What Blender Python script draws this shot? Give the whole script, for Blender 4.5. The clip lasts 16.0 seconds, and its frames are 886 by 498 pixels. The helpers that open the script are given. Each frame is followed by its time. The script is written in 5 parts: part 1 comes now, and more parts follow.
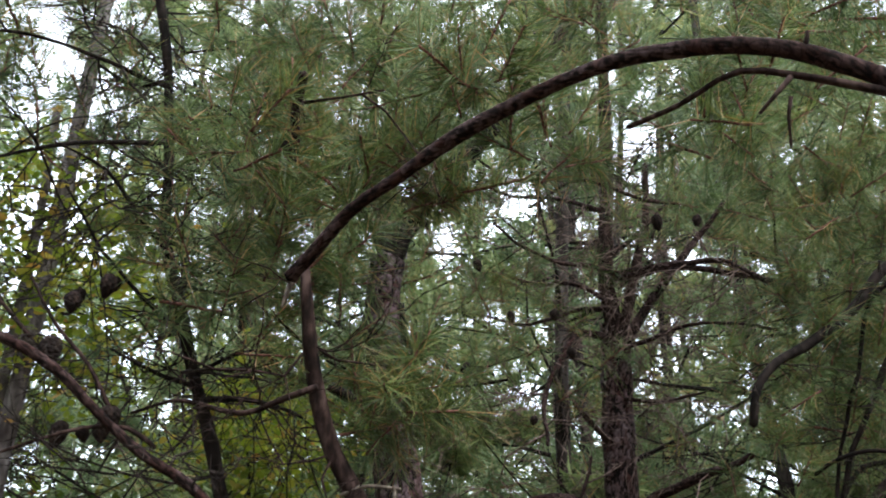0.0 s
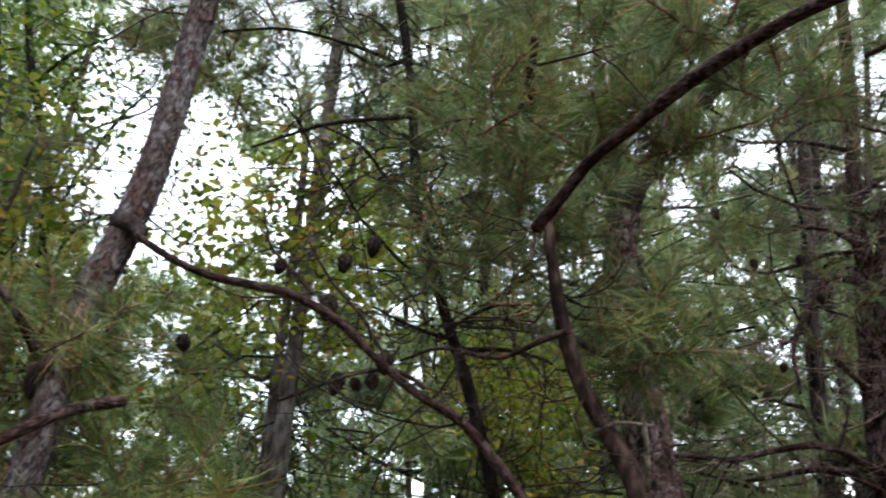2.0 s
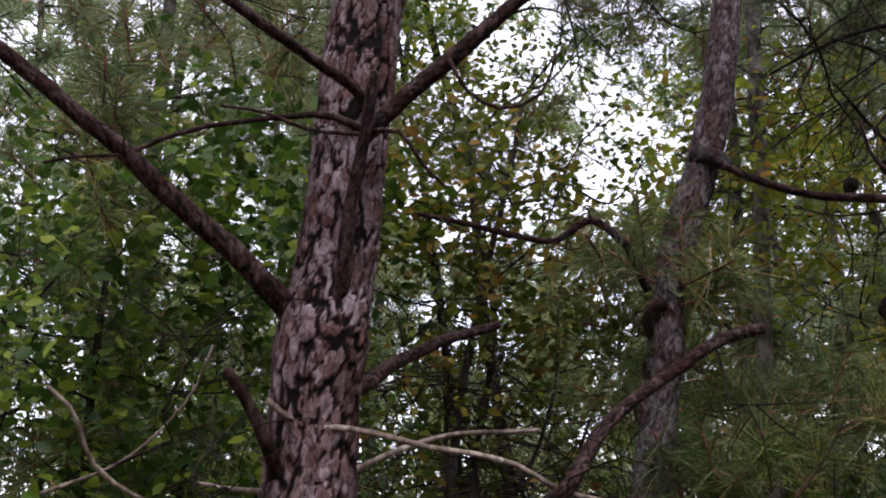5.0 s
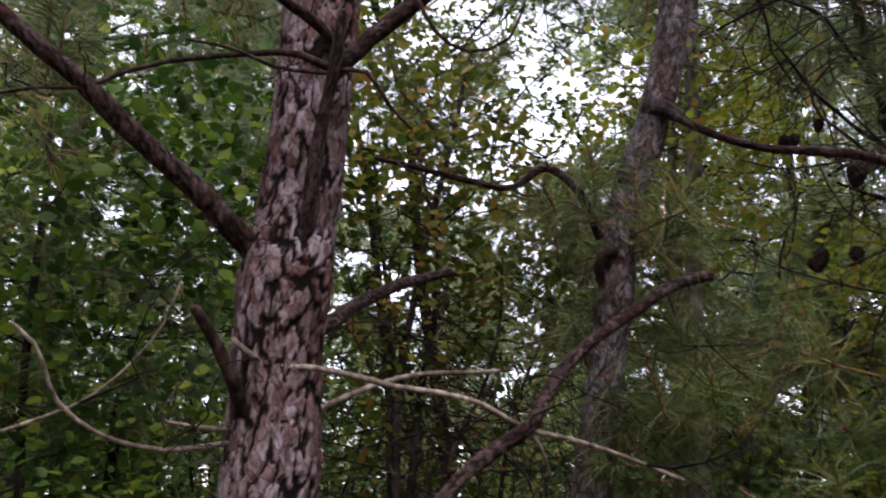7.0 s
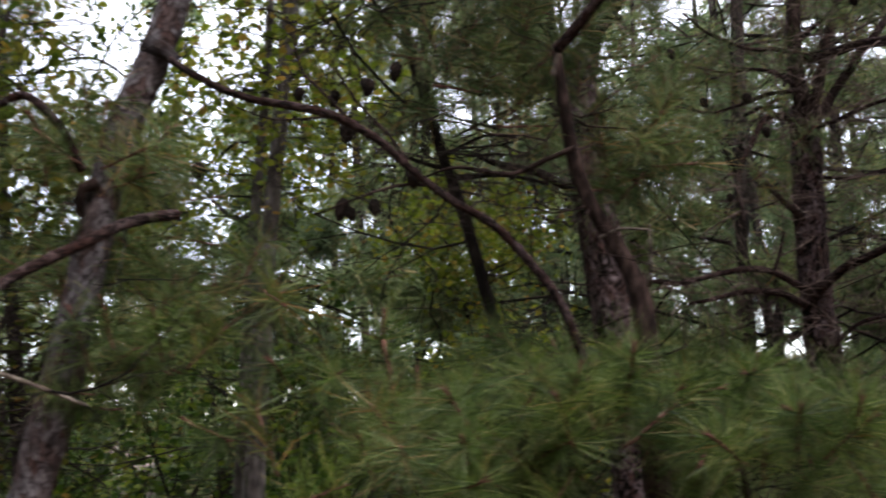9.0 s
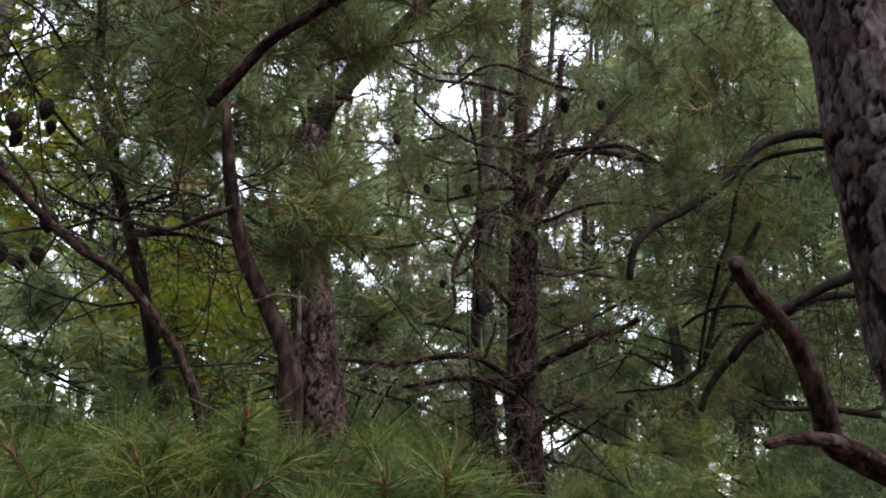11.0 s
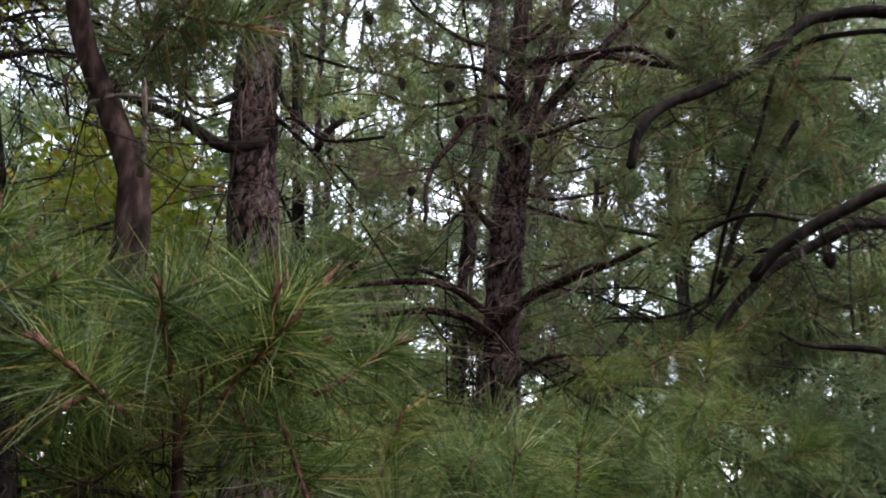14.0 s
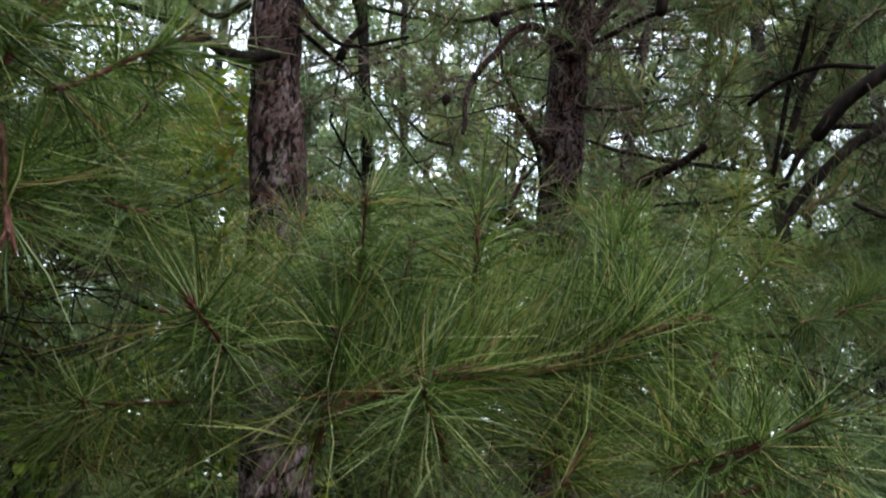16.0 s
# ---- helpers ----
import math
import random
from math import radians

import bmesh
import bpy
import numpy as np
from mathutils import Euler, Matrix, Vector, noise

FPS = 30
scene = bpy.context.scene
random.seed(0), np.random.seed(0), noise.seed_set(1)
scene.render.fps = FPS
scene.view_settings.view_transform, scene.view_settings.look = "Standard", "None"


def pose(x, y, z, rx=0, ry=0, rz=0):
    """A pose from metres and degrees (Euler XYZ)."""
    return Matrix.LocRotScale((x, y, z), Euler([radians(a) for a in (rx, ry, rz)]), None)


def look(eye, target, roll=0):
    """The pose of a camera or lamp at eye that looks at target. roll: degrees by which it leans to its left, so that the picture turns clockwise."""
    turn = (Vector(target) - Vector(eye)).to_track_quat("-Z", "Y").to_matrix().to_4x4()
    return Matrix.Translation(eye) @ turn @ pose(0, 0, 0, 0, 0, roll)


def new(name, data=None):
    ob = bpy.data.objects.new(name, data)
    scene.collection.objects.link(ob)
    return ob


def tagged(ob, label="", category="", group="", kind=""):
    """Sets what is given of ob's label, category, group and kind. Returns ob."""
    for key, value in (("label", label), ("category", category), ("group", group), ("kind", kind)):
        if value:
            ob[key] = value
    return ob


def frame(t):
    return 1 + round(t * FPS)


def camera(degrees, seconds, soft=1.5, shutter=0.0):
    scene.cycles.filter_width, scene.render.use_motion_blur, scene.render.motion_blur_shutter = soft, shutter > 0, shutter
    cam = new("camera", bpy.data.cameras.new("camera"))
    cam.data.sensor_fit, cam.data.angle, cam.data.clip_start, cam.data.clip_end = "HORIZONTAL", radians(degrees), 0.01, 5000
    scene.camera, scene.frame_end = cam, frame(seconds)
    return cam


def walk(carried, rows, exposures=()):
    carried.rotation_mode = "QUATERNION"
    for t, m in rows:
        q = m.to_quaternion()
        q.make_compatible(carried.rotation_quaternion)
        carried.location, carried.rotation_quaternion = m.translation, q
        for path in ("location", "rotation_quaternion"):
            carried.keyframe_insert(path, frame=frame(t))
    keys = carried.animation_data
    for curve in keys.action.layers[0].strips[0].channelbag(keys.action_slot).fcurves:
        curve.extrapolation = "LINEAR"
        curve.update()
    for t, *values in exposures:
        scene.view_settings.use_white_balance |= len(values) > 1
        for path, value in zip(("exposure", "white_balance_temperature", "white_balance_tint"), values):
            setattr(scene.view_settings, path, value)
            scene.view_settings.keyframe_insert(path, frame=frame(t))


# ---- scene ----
# ---- camera ----
cam = camera(50.0, 16.0, soft=2.0, shutter=0.4)
PATH = [
    (0, (-0.000, 0.000, 1.650), (-0.000, 1.872, 2.355), -1.1),
    (0.5, (-0.006, -0.025, 1.644), (-0.091, 1.850, 2.334), -0.9),
    (1, (0.010, -0.057, 1.616), (-0.213, 1.809, 2.300), -0.2),
    (1.5, (0.032, -0.115, 1.588), (-0.316, 1.744, 2.240), 0.3),
    (2, (-0.008, -0.118, 1.575), (-0.492, 1.714, 2.213), 0.5),
    (2.5, (-0.083, -0.135, 1.569), (-0.700, 1.666, 2.183), 0.2),
    (3, (-0.152, -0.170, 1.573), (-0.910, 1.588, 2.153), -0.2),
    (3.5, (-0.238, -0.219, 1.575), (-1.124, 1.487, 2.125), -0.8),
    (4, (-0.371, -0.278, 1.558), (-1.343, 1.382, 2.105), -1.3),
    (4.5, (-0.586, -0.330, 1.496), (-1.593, 1.296, 2.082), -1.4),
    (4.7, (-0.664, -0.354, 1.491), (-1.687, 1.261, 2.081), -1.2),
    (6.8, (-0.804, -0.405, 1.463), (-1.716, 1.298, 1.980), -1.6),
    (7, (-0.791, -0.420, 1.460), (-1.679, 1.302, 1.957), -1.7),
    (7.5, (-0.747, -0.488, 1.439), (-1.503, 1.312, 1.873), -2.1),
    (8, (-0.659, -0.461, 1.430), (-1.287, 1.395, 1.830), -2.0),
    (8.5, (-0.481, -0.405, 1.431), (-0.948, 1.504, 1.801), -2.2),
    (9, (-0.252, -0.336, 1.418), (-0.568, 1.606, 1.776), -1.8),
    (9.5, (-0.020, -0.274, 1.402), (-0.191, 1.681, 1.787), -1.4),
    (10, (0.079, -0.290, 1.392), (0.081, 1.661, 1.835), -2.1),
    (10.2, (0.082, -0.293, 1.388), (0.145, 1.650, 1.861), -2.4),
    (12.3, (0.125, -0.041, 1.353), (0.270, 1.878, 1.897), 1.8),
    (12.5, (0.192, -0.014, 1.344), (0.326, 1.913, 1.863), 1.8),
    (13, (0.369, 0.064, 1.296), (0.497, 2.009, 1.741), 2.6),
    (13.2, (0.406, 0.122, 1.281), (0.523, 2.074, 1.700), 2.7),
    (13.5, (0.356, 0.240, 1.256), (0.502, 2.184, 1.704), 3.3),
    (14, (0.332, 0.531, 1.236), (0.434, 2.464, 1.739), 3.6),
    (14.5, (0.354, 0.708, 1.209), (0.405, 2.641, 1.719), 3.9),
    (15, (0.466, 0.851, 1.135), (0.433, 2.780, 1.660), 3.9),
    (15.5, (0.651, 0.898, 1.026), (0.477, 2.810, 1.586), 3.3),
    (16, (0.656, 0.931, 1.033), (0.503, 2.865, 1.520), 3.1),
]
walk(cam, [(t, look(eye, target, roll)) for t, eye, target, roll in PATH], exposures=[(0.0, 1.96, 6200, 8), (2.5, 1.74, 6200, 8), (4.5, 1.08, 6300, 24), (8.0, 1.34, 6350, 20), (9.5, 1.42, 6400, 12), (12.5, 1.74, 6250, 16), (14.5, 1.72, 6150, 14), (16.0, 1.74, 6050, 3)])

# ---- sky and sun: bright overcast ----
world = bpy.data.worlds.new("overcast_sky")
scene.world = world
world.use_nodes = True
wn, wl = world.node_tree.nodes, world.node_tree.links
sky = wn.new("ShaderNodeTexSky")
sky.sky_type = "NISHITA"
sky.sun_disc = False
sky.sun_elevation = radians(52)
sky.sun_rotation = radians(135)
cloud = wn.new("ShaderNodeMixRGB")
cloud.blend_type = "ADD"
cloud.inputs[0].default_value = 1.0
cloud.inputs[2].default_value = (9.0, 8.9, 8.7, 1)
wl.new(sky.outputs[0], cloud.inputs[1])
wl.new(cloud.outputs[0], wn["Background"].inputs[0])
wn["Background"].inputs[1].default_value = 0.1
sun = new("sun", bpy.data.lights.new("sun", "SUN"))
sun.data.energy = 1.5
sun.data.angle = radians(25)
sun.data.color = (1.0, 0.96, 0.9)
sun.matrix_world = look((9, -9, 16), (0, 0, 0))


# ---- materials ----
def material(name):
    m = bpy.data.materials.new(name)
    m.use_nodes = True
    return m, m.node_tree.nodes, m.node_tree.links


def ramp_of(nodes, links, source, stops):
    r = nodes.new("ShaderNodeValToRGB")
    els = r.color_ramp.elements
    while len(els) < len(stops):
        els.new(0.5)
    for el, (p, c) in zip(els, stops):
        el.position, el.color = p, (*c, 1)
    links.new(source, r.inputs[0])
    return r.outputs[0]


def noise_of(nodes, links, scale, detail=4, stretch=(1, 1, 1)):
    co = nodes.new("ShaderNodeTexCoord")
    mp = nodes.new("ShaderNodeMapping")
    mp.inputs["Scale"].default_value = stretch
    links.new(co.outputs["Object"], mp.inputs[0])
    n = nodes.new("ShaderNodeTexNoise")
    n.inputs["Scale"].default_value = scale
    n.inputs["Detail"].default_value = detail
    links.new(mp.outputs[0], n.inputs["Vector"])
    return n.outputs["Fac"]


def bark(name, low, mid, high, scale=30.0, bump=0.6, stretch=(1, 1, 0.35), rough=0.9):
    m, n, l = material(name)
    b = n["Principled BSDF"]
    f = noise_of(n, l, scale, 8, stretch)
    c1 = ramp_of(n, l, f, [(0.32, low), (0.5, mid), (0.68, high)])
    g = noise_of(n, l, scale * 0.17, 3)
    c2 = ramp_of(n, l, g, [(0.35, (0.55, 0.5, 0.48)), (0.65, (1.15, 1.15, 1.12))])
    mul = n.new("ShaderNodeMixRGB")
    mul.blend_type = "MULTIPLY"
    mul.inputs[0].default_value = 1
    l.new(c1, mul.inputs[1])
    l.new(c2, mul.inputs[2])
    l.new(mul.outputs[0], b.inputs["Base Color"])
    b.inputs["Roughness"].default_value = rough
    b.inputs["Specular IOR Level"].default_value = 0.12
    bp = n.new("ShaderNodeBump")
    bp.inputs["Strength"].default_value = bump
    bp.inputs["Distance"].default_value = 0.006
    l.new(f, bp.inputs["Height"])
    l.new(bp.outputs[0], b.inputs["Normal"])
    return m


def foliage(name, stops, through_share=0.35, gloss=0.2, patch=2.2):
    """Leaf or needle surface: each blade differs, and some light comes through it."""
    m, n, l = material(name)
    b = n["Principled BSDF"]
    geo = n.new("ShaderNodeNewGeometry")
    c = ramp_of(n, l, geo.outputs["Random Per Island"], stops)
    g = noise_of(n, l, patch, 3)
    c2 = ramp_of(n, l, g, [(0.35, (0.62, 0.66, 0.68)), (0.65, (1.3, 1.25, 1.08))])
    mul = n.new("ShaderNodeMixRGB")
    mul.blend_type = "MULTIPLY"
    mul.inputs[0].default_value = 1
    l.new(c, mul.inputs[1])
    l.new(c2, mul.inputs[2])
    info = n.new("ShaderNodeObjectInfo")
    c3 = ramp_of(n, l, info.outputs["Random"], [(0.0, (0.6, 0.66, 0.62)), (0.45, (1.0, 1.0, 1.0)), (0.8, (1.2, 1.14, 0.95)), (1.0, (1.35, 1.1, 0.85))])
    each = n.new("ShaderNodeMixRGB")
    each.blend_type = "MULTIPLY"
    each.inputs[0].default_value = 1
    l.new(mul.outputs[0], each.inputs[1])
    l.new(c3, each.inputs[2])
    mul = each
    l.new(mul.outputs[0], b.inputs["Base Color"])
    b.inputs["Roughness"].default_value = 0.5
    b.inputs["Specular IOR Level"].default_value = gloss
    tr = n.new("ShaderNodeBsdfTranslucent")
    l.new(mul.outputs[0], tr.inputs[0])
    mix = n.new("ShaderNodeMixShader")
    mix.inputs[0].default_value = through_share
    l.new(b.outputs[0], mix.inputs[1])
    l.new(tr.outputs[0], mix.inputs[2])
    l.new(mix.outputs[0], n["Material Output"].inputs[0])
    return m


def plated_bark(name, furrow, mid, outer, flake=48.0):
    """Scaly bark: grey weathered plate faces over red-brown bark, furrow shade put into the colour, split into thin
    ragged flakes.
    """
    m, n, l = material(name)
    b = n["Principled BSDF"]
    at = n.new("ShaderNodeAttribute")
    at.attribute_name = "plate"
    # the lowest tone paints the shade down between the plates
    c1 = ramp_of(n, l, at.outputs["Fac"], [(0.16, furrow), (0.42, mid), (0.66, outer)])
    # ragged flakes: cells on coordinates that a noise bends
    co = n.new("ShaderNodeTexCoord")
    bend = n.new("ShaderNodeTexNoise")
    bend.inputs["Scale"].default_value = 26
    bend.inputs["Detail"].default_value = 5
    l.new(co.outputs["Object"], bend.inputs["Vector"])
    shift = n.new("ShaderNodeVectorMath")
    shift.operation = "MULTIPLY_ADD"
    shift.inputs[1].default_value = (0.035, 0.035, 0.05)
    l.new(bend.outputs["Color"], shift.inputs[0])
    l.new(co.outputs["Object"], shift.inputs[2])
    mp = n.new("ShaderNodeMapping")
    mp.inputs["Scale"].default_value = (1, 1, 0.5)
    l.new(shift.outputs[0], mp.inputs[0])
    cells = n.new("ShaderNodeTexVoronoi")
    cells.inputs["Scale"].default_value = flake
    l.new(mp.outputs[0], cells.inputs["Vector"])
    rims = n.new("ShaderNodeTexVoronoi")
    rims.feature = "DISTANCE_TO_EDGE"
    rims.inputs["Scale"].default_value = flake
    l.new(mp.outputs[0], rims.inputs["Vector"])
    tone = n.new("ShaderNodeSeparateColor")
    l.new(cells.outputs["Color"], tone.inputs[0])
    c4 = ramp_of(n, l, tone.outputs[0], [(0.0, (0.62, 0.4, 0.34)), (0.3, (0.85, 0.74, 0.7)), (0.6, (1.0, 1.0, 1.0)), (1.0, (1.4, 1.42, 1.45))])
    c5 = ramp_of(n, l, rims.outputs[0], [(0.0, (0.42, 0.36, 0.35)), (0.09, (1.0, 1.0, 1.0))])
    f = noise_of(n, l, 95, 8, (1, 1, 0.55))
    c2 = ramp_of(n, l, f, [(0.34, (0.55, 0.5, 0.48)), (0.5, (0.98, 0.95, 0.95)), (0.66, (1.4, 1.4, 1.38))])
    g = noise_of(n, l, 5, 3)
    c3 = ramp_of(n, l, g, [(0.35, (0.72, 0.6, 0.56)), (0.65, (1.2, 1.22, 1.25))])
    out = c1
    for c in (c2, c3, c4, c5):
        mul = n.new("ShaderNodeMixRGB")
        mul.blend_type = "MULTIPLY"
        mul.inputs[0].default_value = 1
        l.new(out, mul.inputs[1])
        l.new(c, mul.inputs[2])
        out = mul.outputs[0]
    l.new(out, b.inputs["Base Color"])
    b.inputs["Roughness"].default_value = 0.92
    b.inputs["Specular IOR Level"].default_value = 0.12
    bp = n.new("ShaderNodeBump")
    bp.inputs["Strength"].default_value = 0.7
    bp.inputs["Distance"].default_value = 0.004
    l.new(f, bp.inputs["Height"])
    bp2 = n.new("ShaderNodeBump")
    bp2.inputs["Strength"].default_value = 0.6
    bp2.inputs["Distance"].default_value = 0.006
    l.new(tone.outputs[0], bp2.inputs["Height"])
    l.new(bp.outputs[0], bp2.inputs["Normal"])
    l.new(bp2.outputs[0], b.inputs["Normal"])
    return m


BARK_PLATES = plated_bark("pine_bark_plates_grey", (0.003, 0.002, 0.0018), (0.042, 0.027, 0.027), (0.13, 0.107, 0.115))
# darker copy for one trunk: the shade on it is put into the colour
BARK_PLATES_SHADED = plated_bark("pine_bark_plates_shaded", (0.003, 0.0022, 0.002), (0.014, 0.01, 0.0098), (0.068, 0.06, 0.064), 40.0)
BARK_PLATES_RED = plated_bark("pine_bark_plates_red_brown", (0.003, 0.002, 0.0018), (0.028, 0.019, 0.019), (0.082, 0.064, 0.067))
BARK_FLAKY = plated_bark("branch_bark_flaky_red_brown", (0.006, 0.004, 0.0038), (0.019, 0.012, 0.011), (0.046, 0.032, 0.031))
TWIG_BROWN = bark("dry_twig_brown", (0.06, 0.042, 0.036), (0.14, 0.1, 0.088), (0.26, 0.2, 0.18), 50, 0.2)
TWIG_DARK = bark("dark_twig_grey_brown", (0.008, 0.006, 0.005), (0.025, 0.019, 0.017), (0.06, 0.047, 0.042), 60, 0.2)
SHOOT_RED = bark("fresh_shoot_red_brown", (0.05, 0.02, 0.016), (0.13, 0.06, 0.048), (0.24, 0.13, 0.1), 220, 0.5)
BARK_SCALY = plated_bark("pine_bark_fine_grey", (0.03, 0.026, 0.027), (0.06, 0.054, 0.057), (0.1, 0.092, 0.097))
BARK_PINE = bark("pine_bark_grey_brown", (0.008, 0.006, 0.0055), (0.035, 0.027, 0.025), (0.08, 0.069, 0.066), 26)
BARK_RED = bark("young_pine_bark_reddish", (0.007, 0.004, 0.0035), (0.026, 0.015, 0.013), (0.07, 0.045, 0.04), 60, 0.4)
BARK_GREY = bark("smooth_grey_bark", (0.05, 0.044, 0.043), (0.12, 0.105, 0.103), (0.2, 0.18, 0.178), 45, 0.35)
# near black, slightly paler in streaks
BARK_DARK = bark("near_black_bark", (0.004, 0.003, 0.0027), (0.012, 0.0087, 0.0077), (0.03, 0.022, 0.019), 40, 0.5)
DEAD_WOOD = bark("weathered_dead_wood", (0.07, 0.056, 0.046), (0.15, 0.125, 0.103), (0.28, 0.245, 0.21), 70, 0.3)
CONE_BROWN = bark("cone_scale_brown", (0.005, 0.0035, 0.003), (0.014, 0.009, 0.008), (0.04, 0.026, 0.02), 90, 0.3)
NEEDLE = foliage("pine_needles_fresh", [(0.0, (0.015, 0.034, 0.006)), (0.4, (0.055, 0.105, 0.012)), (0.72, (0.16, 0.235, 0.045)), (0.9, (0.36, 0.4, 0.19)), (1.0, (0.36, 0.2, 0.08))], 0.48, 0.5)
NEEDLE_WORN = foliage("pine_needles_partly_brown", [(0.0, (0.03, 0.05, 0.012)), (0.4, (0.075, 0.125, 0.035)), (0.72, (0.17, 0.225, 0.085)), (0.86, (0.21, 0.135, 0.055)), (1.0, (0.37, 0.24, 0.12))], 0.4, 0.45)
# paler than the other needles: distance haze and backlight put into the colour
NEEDLE_FAR = foliage("pine_needles_haze_paled", [(0.0, (0.08, 0.12, 0.05)), (0.5, (0.165, 0.23, 0.115)), (0.85, (0.27, 0.335, 0.19)), (1.0, (0.28, 0.19, 0.1))], 0.45, 0.25, 3.6)
LEAF_GREEN = foliage("leaves_green", [(0.0, (0.018, 0.045, 0.01)), (0.6, (0.05, 0.11, 0.016)), (1.0, (0.18, 0.24, 0.03))], 0.45)
LEAF_OLIVE = foliage("leaves_olive_green", [(0.0, (0.04, 0.07, 0.01)), (0.5, (0.1, 0.13, 0.016)), (0.85, (0.19, 0.17, 0.03)), (1.0, (0.26, 0.14, 0.035))], 0.45)
LEAF_YELLOW = foliage("leaves_turning_yellow", [(0.0, (0.16, 0.22, 0.025)), (0.5, (0.3, 0.35, 0.04)), (0.85, (0.38, 0.34, 0.06)), (1.0, (0.42, 0.22, 0.06))], 0.6)
m, n, l = material("forest_floor_litter")
f = noise_of(n, l, 9, 8)
l.new(ramp_of(n, l, f, [(0.3, (0.035, 0.022, 0.014)), (0.5, (0.09, 0.055, 0.03)), (0.7, (0.16, 0.11, 0.06))]), n["Principled BSDF"].inputs["Base Color"])
n["Principled BSDF"].inputs["Roughness"].default_value = 0.95
bp = n.new("ShaderNodeBump")
bp.inputs["Strength"].default_value = 0.8
l.new(f, bp.inputs["Height"])
l.new(bp.outputs[0], n["Principled BSDF"].inputs["Normal"])
LITTER = m


# ---- mesh helpers ----
def mesh_of(name, verts, faces, mat):
    """A mesh from arrays: faces is an (n, 3) or (n, 4) array."""
    me = bpy.data.meshes.new(name)
    verts, faces = np.asarray(verts, float), np.asarray(faces, int)
    k = faces.shape[1]
    me.vertices.add(len(verts))
    me.vertices.foreach_set("co", verts.ravel())
    me.loops.add(faces.size)
    me.loops.foreach_set("vertex_index", faces.ravel())
    me.polygons.add(len(faces))
    me.polygons.foreach_set("loop_start", np.arange(0, faces.size, k))
    me.polygons.foreach_set("loop_total", np.full(len(faces), k))
    me.polygons.foreach_set("use_smooth", np.ones(len(faces), bool))
    me.materials.append(mat)
    me.update(calc_edges=True)
    return me


def thing(name, base, label, category, group=""):
    ob = new(name)
    ob.location = base
    ob.empty_display_size = 0.1
    return tagged(ob, label, category, group)


def part(name, me, parent, label="", kind=""):
    ob = new(name, me)
    ob.parent = parent
    return tagged(ob, label, "", "", kind)


def smooth_line(points, step):
    """Points along a smooth curve through the given ones, about step metres apart, with their share of the way."""
    p = np.array(points, float)
    d = np.r_[0, np.cumsum(np.linalg.norm(np.diff(p, axis=0), axis=1) + 1e-6)]
    m = np.gradient(p, d, axis=0)
    out = []
    for i in range(len(p) - 1):
        h = d[i + 1] - d[i]
        t = np.linspace(0, 1, max(1, int(h / step)), endpoint=False)[:, None]
        out.append((2 * t**3 - 3 * t**2 + 1) * p[i] + (t**3 - 2 * t**2 + t) * h * m[i] + (3 * t**2 - 2 * t**3) * p[i + 1] + (t**3 - t**2) * h * m[i + 1])
    out = np.vstack([*out, p[-1:]])
    s = np.r_[0, np.cumsum(np.linalg.norm(np.diff(out, axis=0), axis=1))]
    return out, s / s[-1]


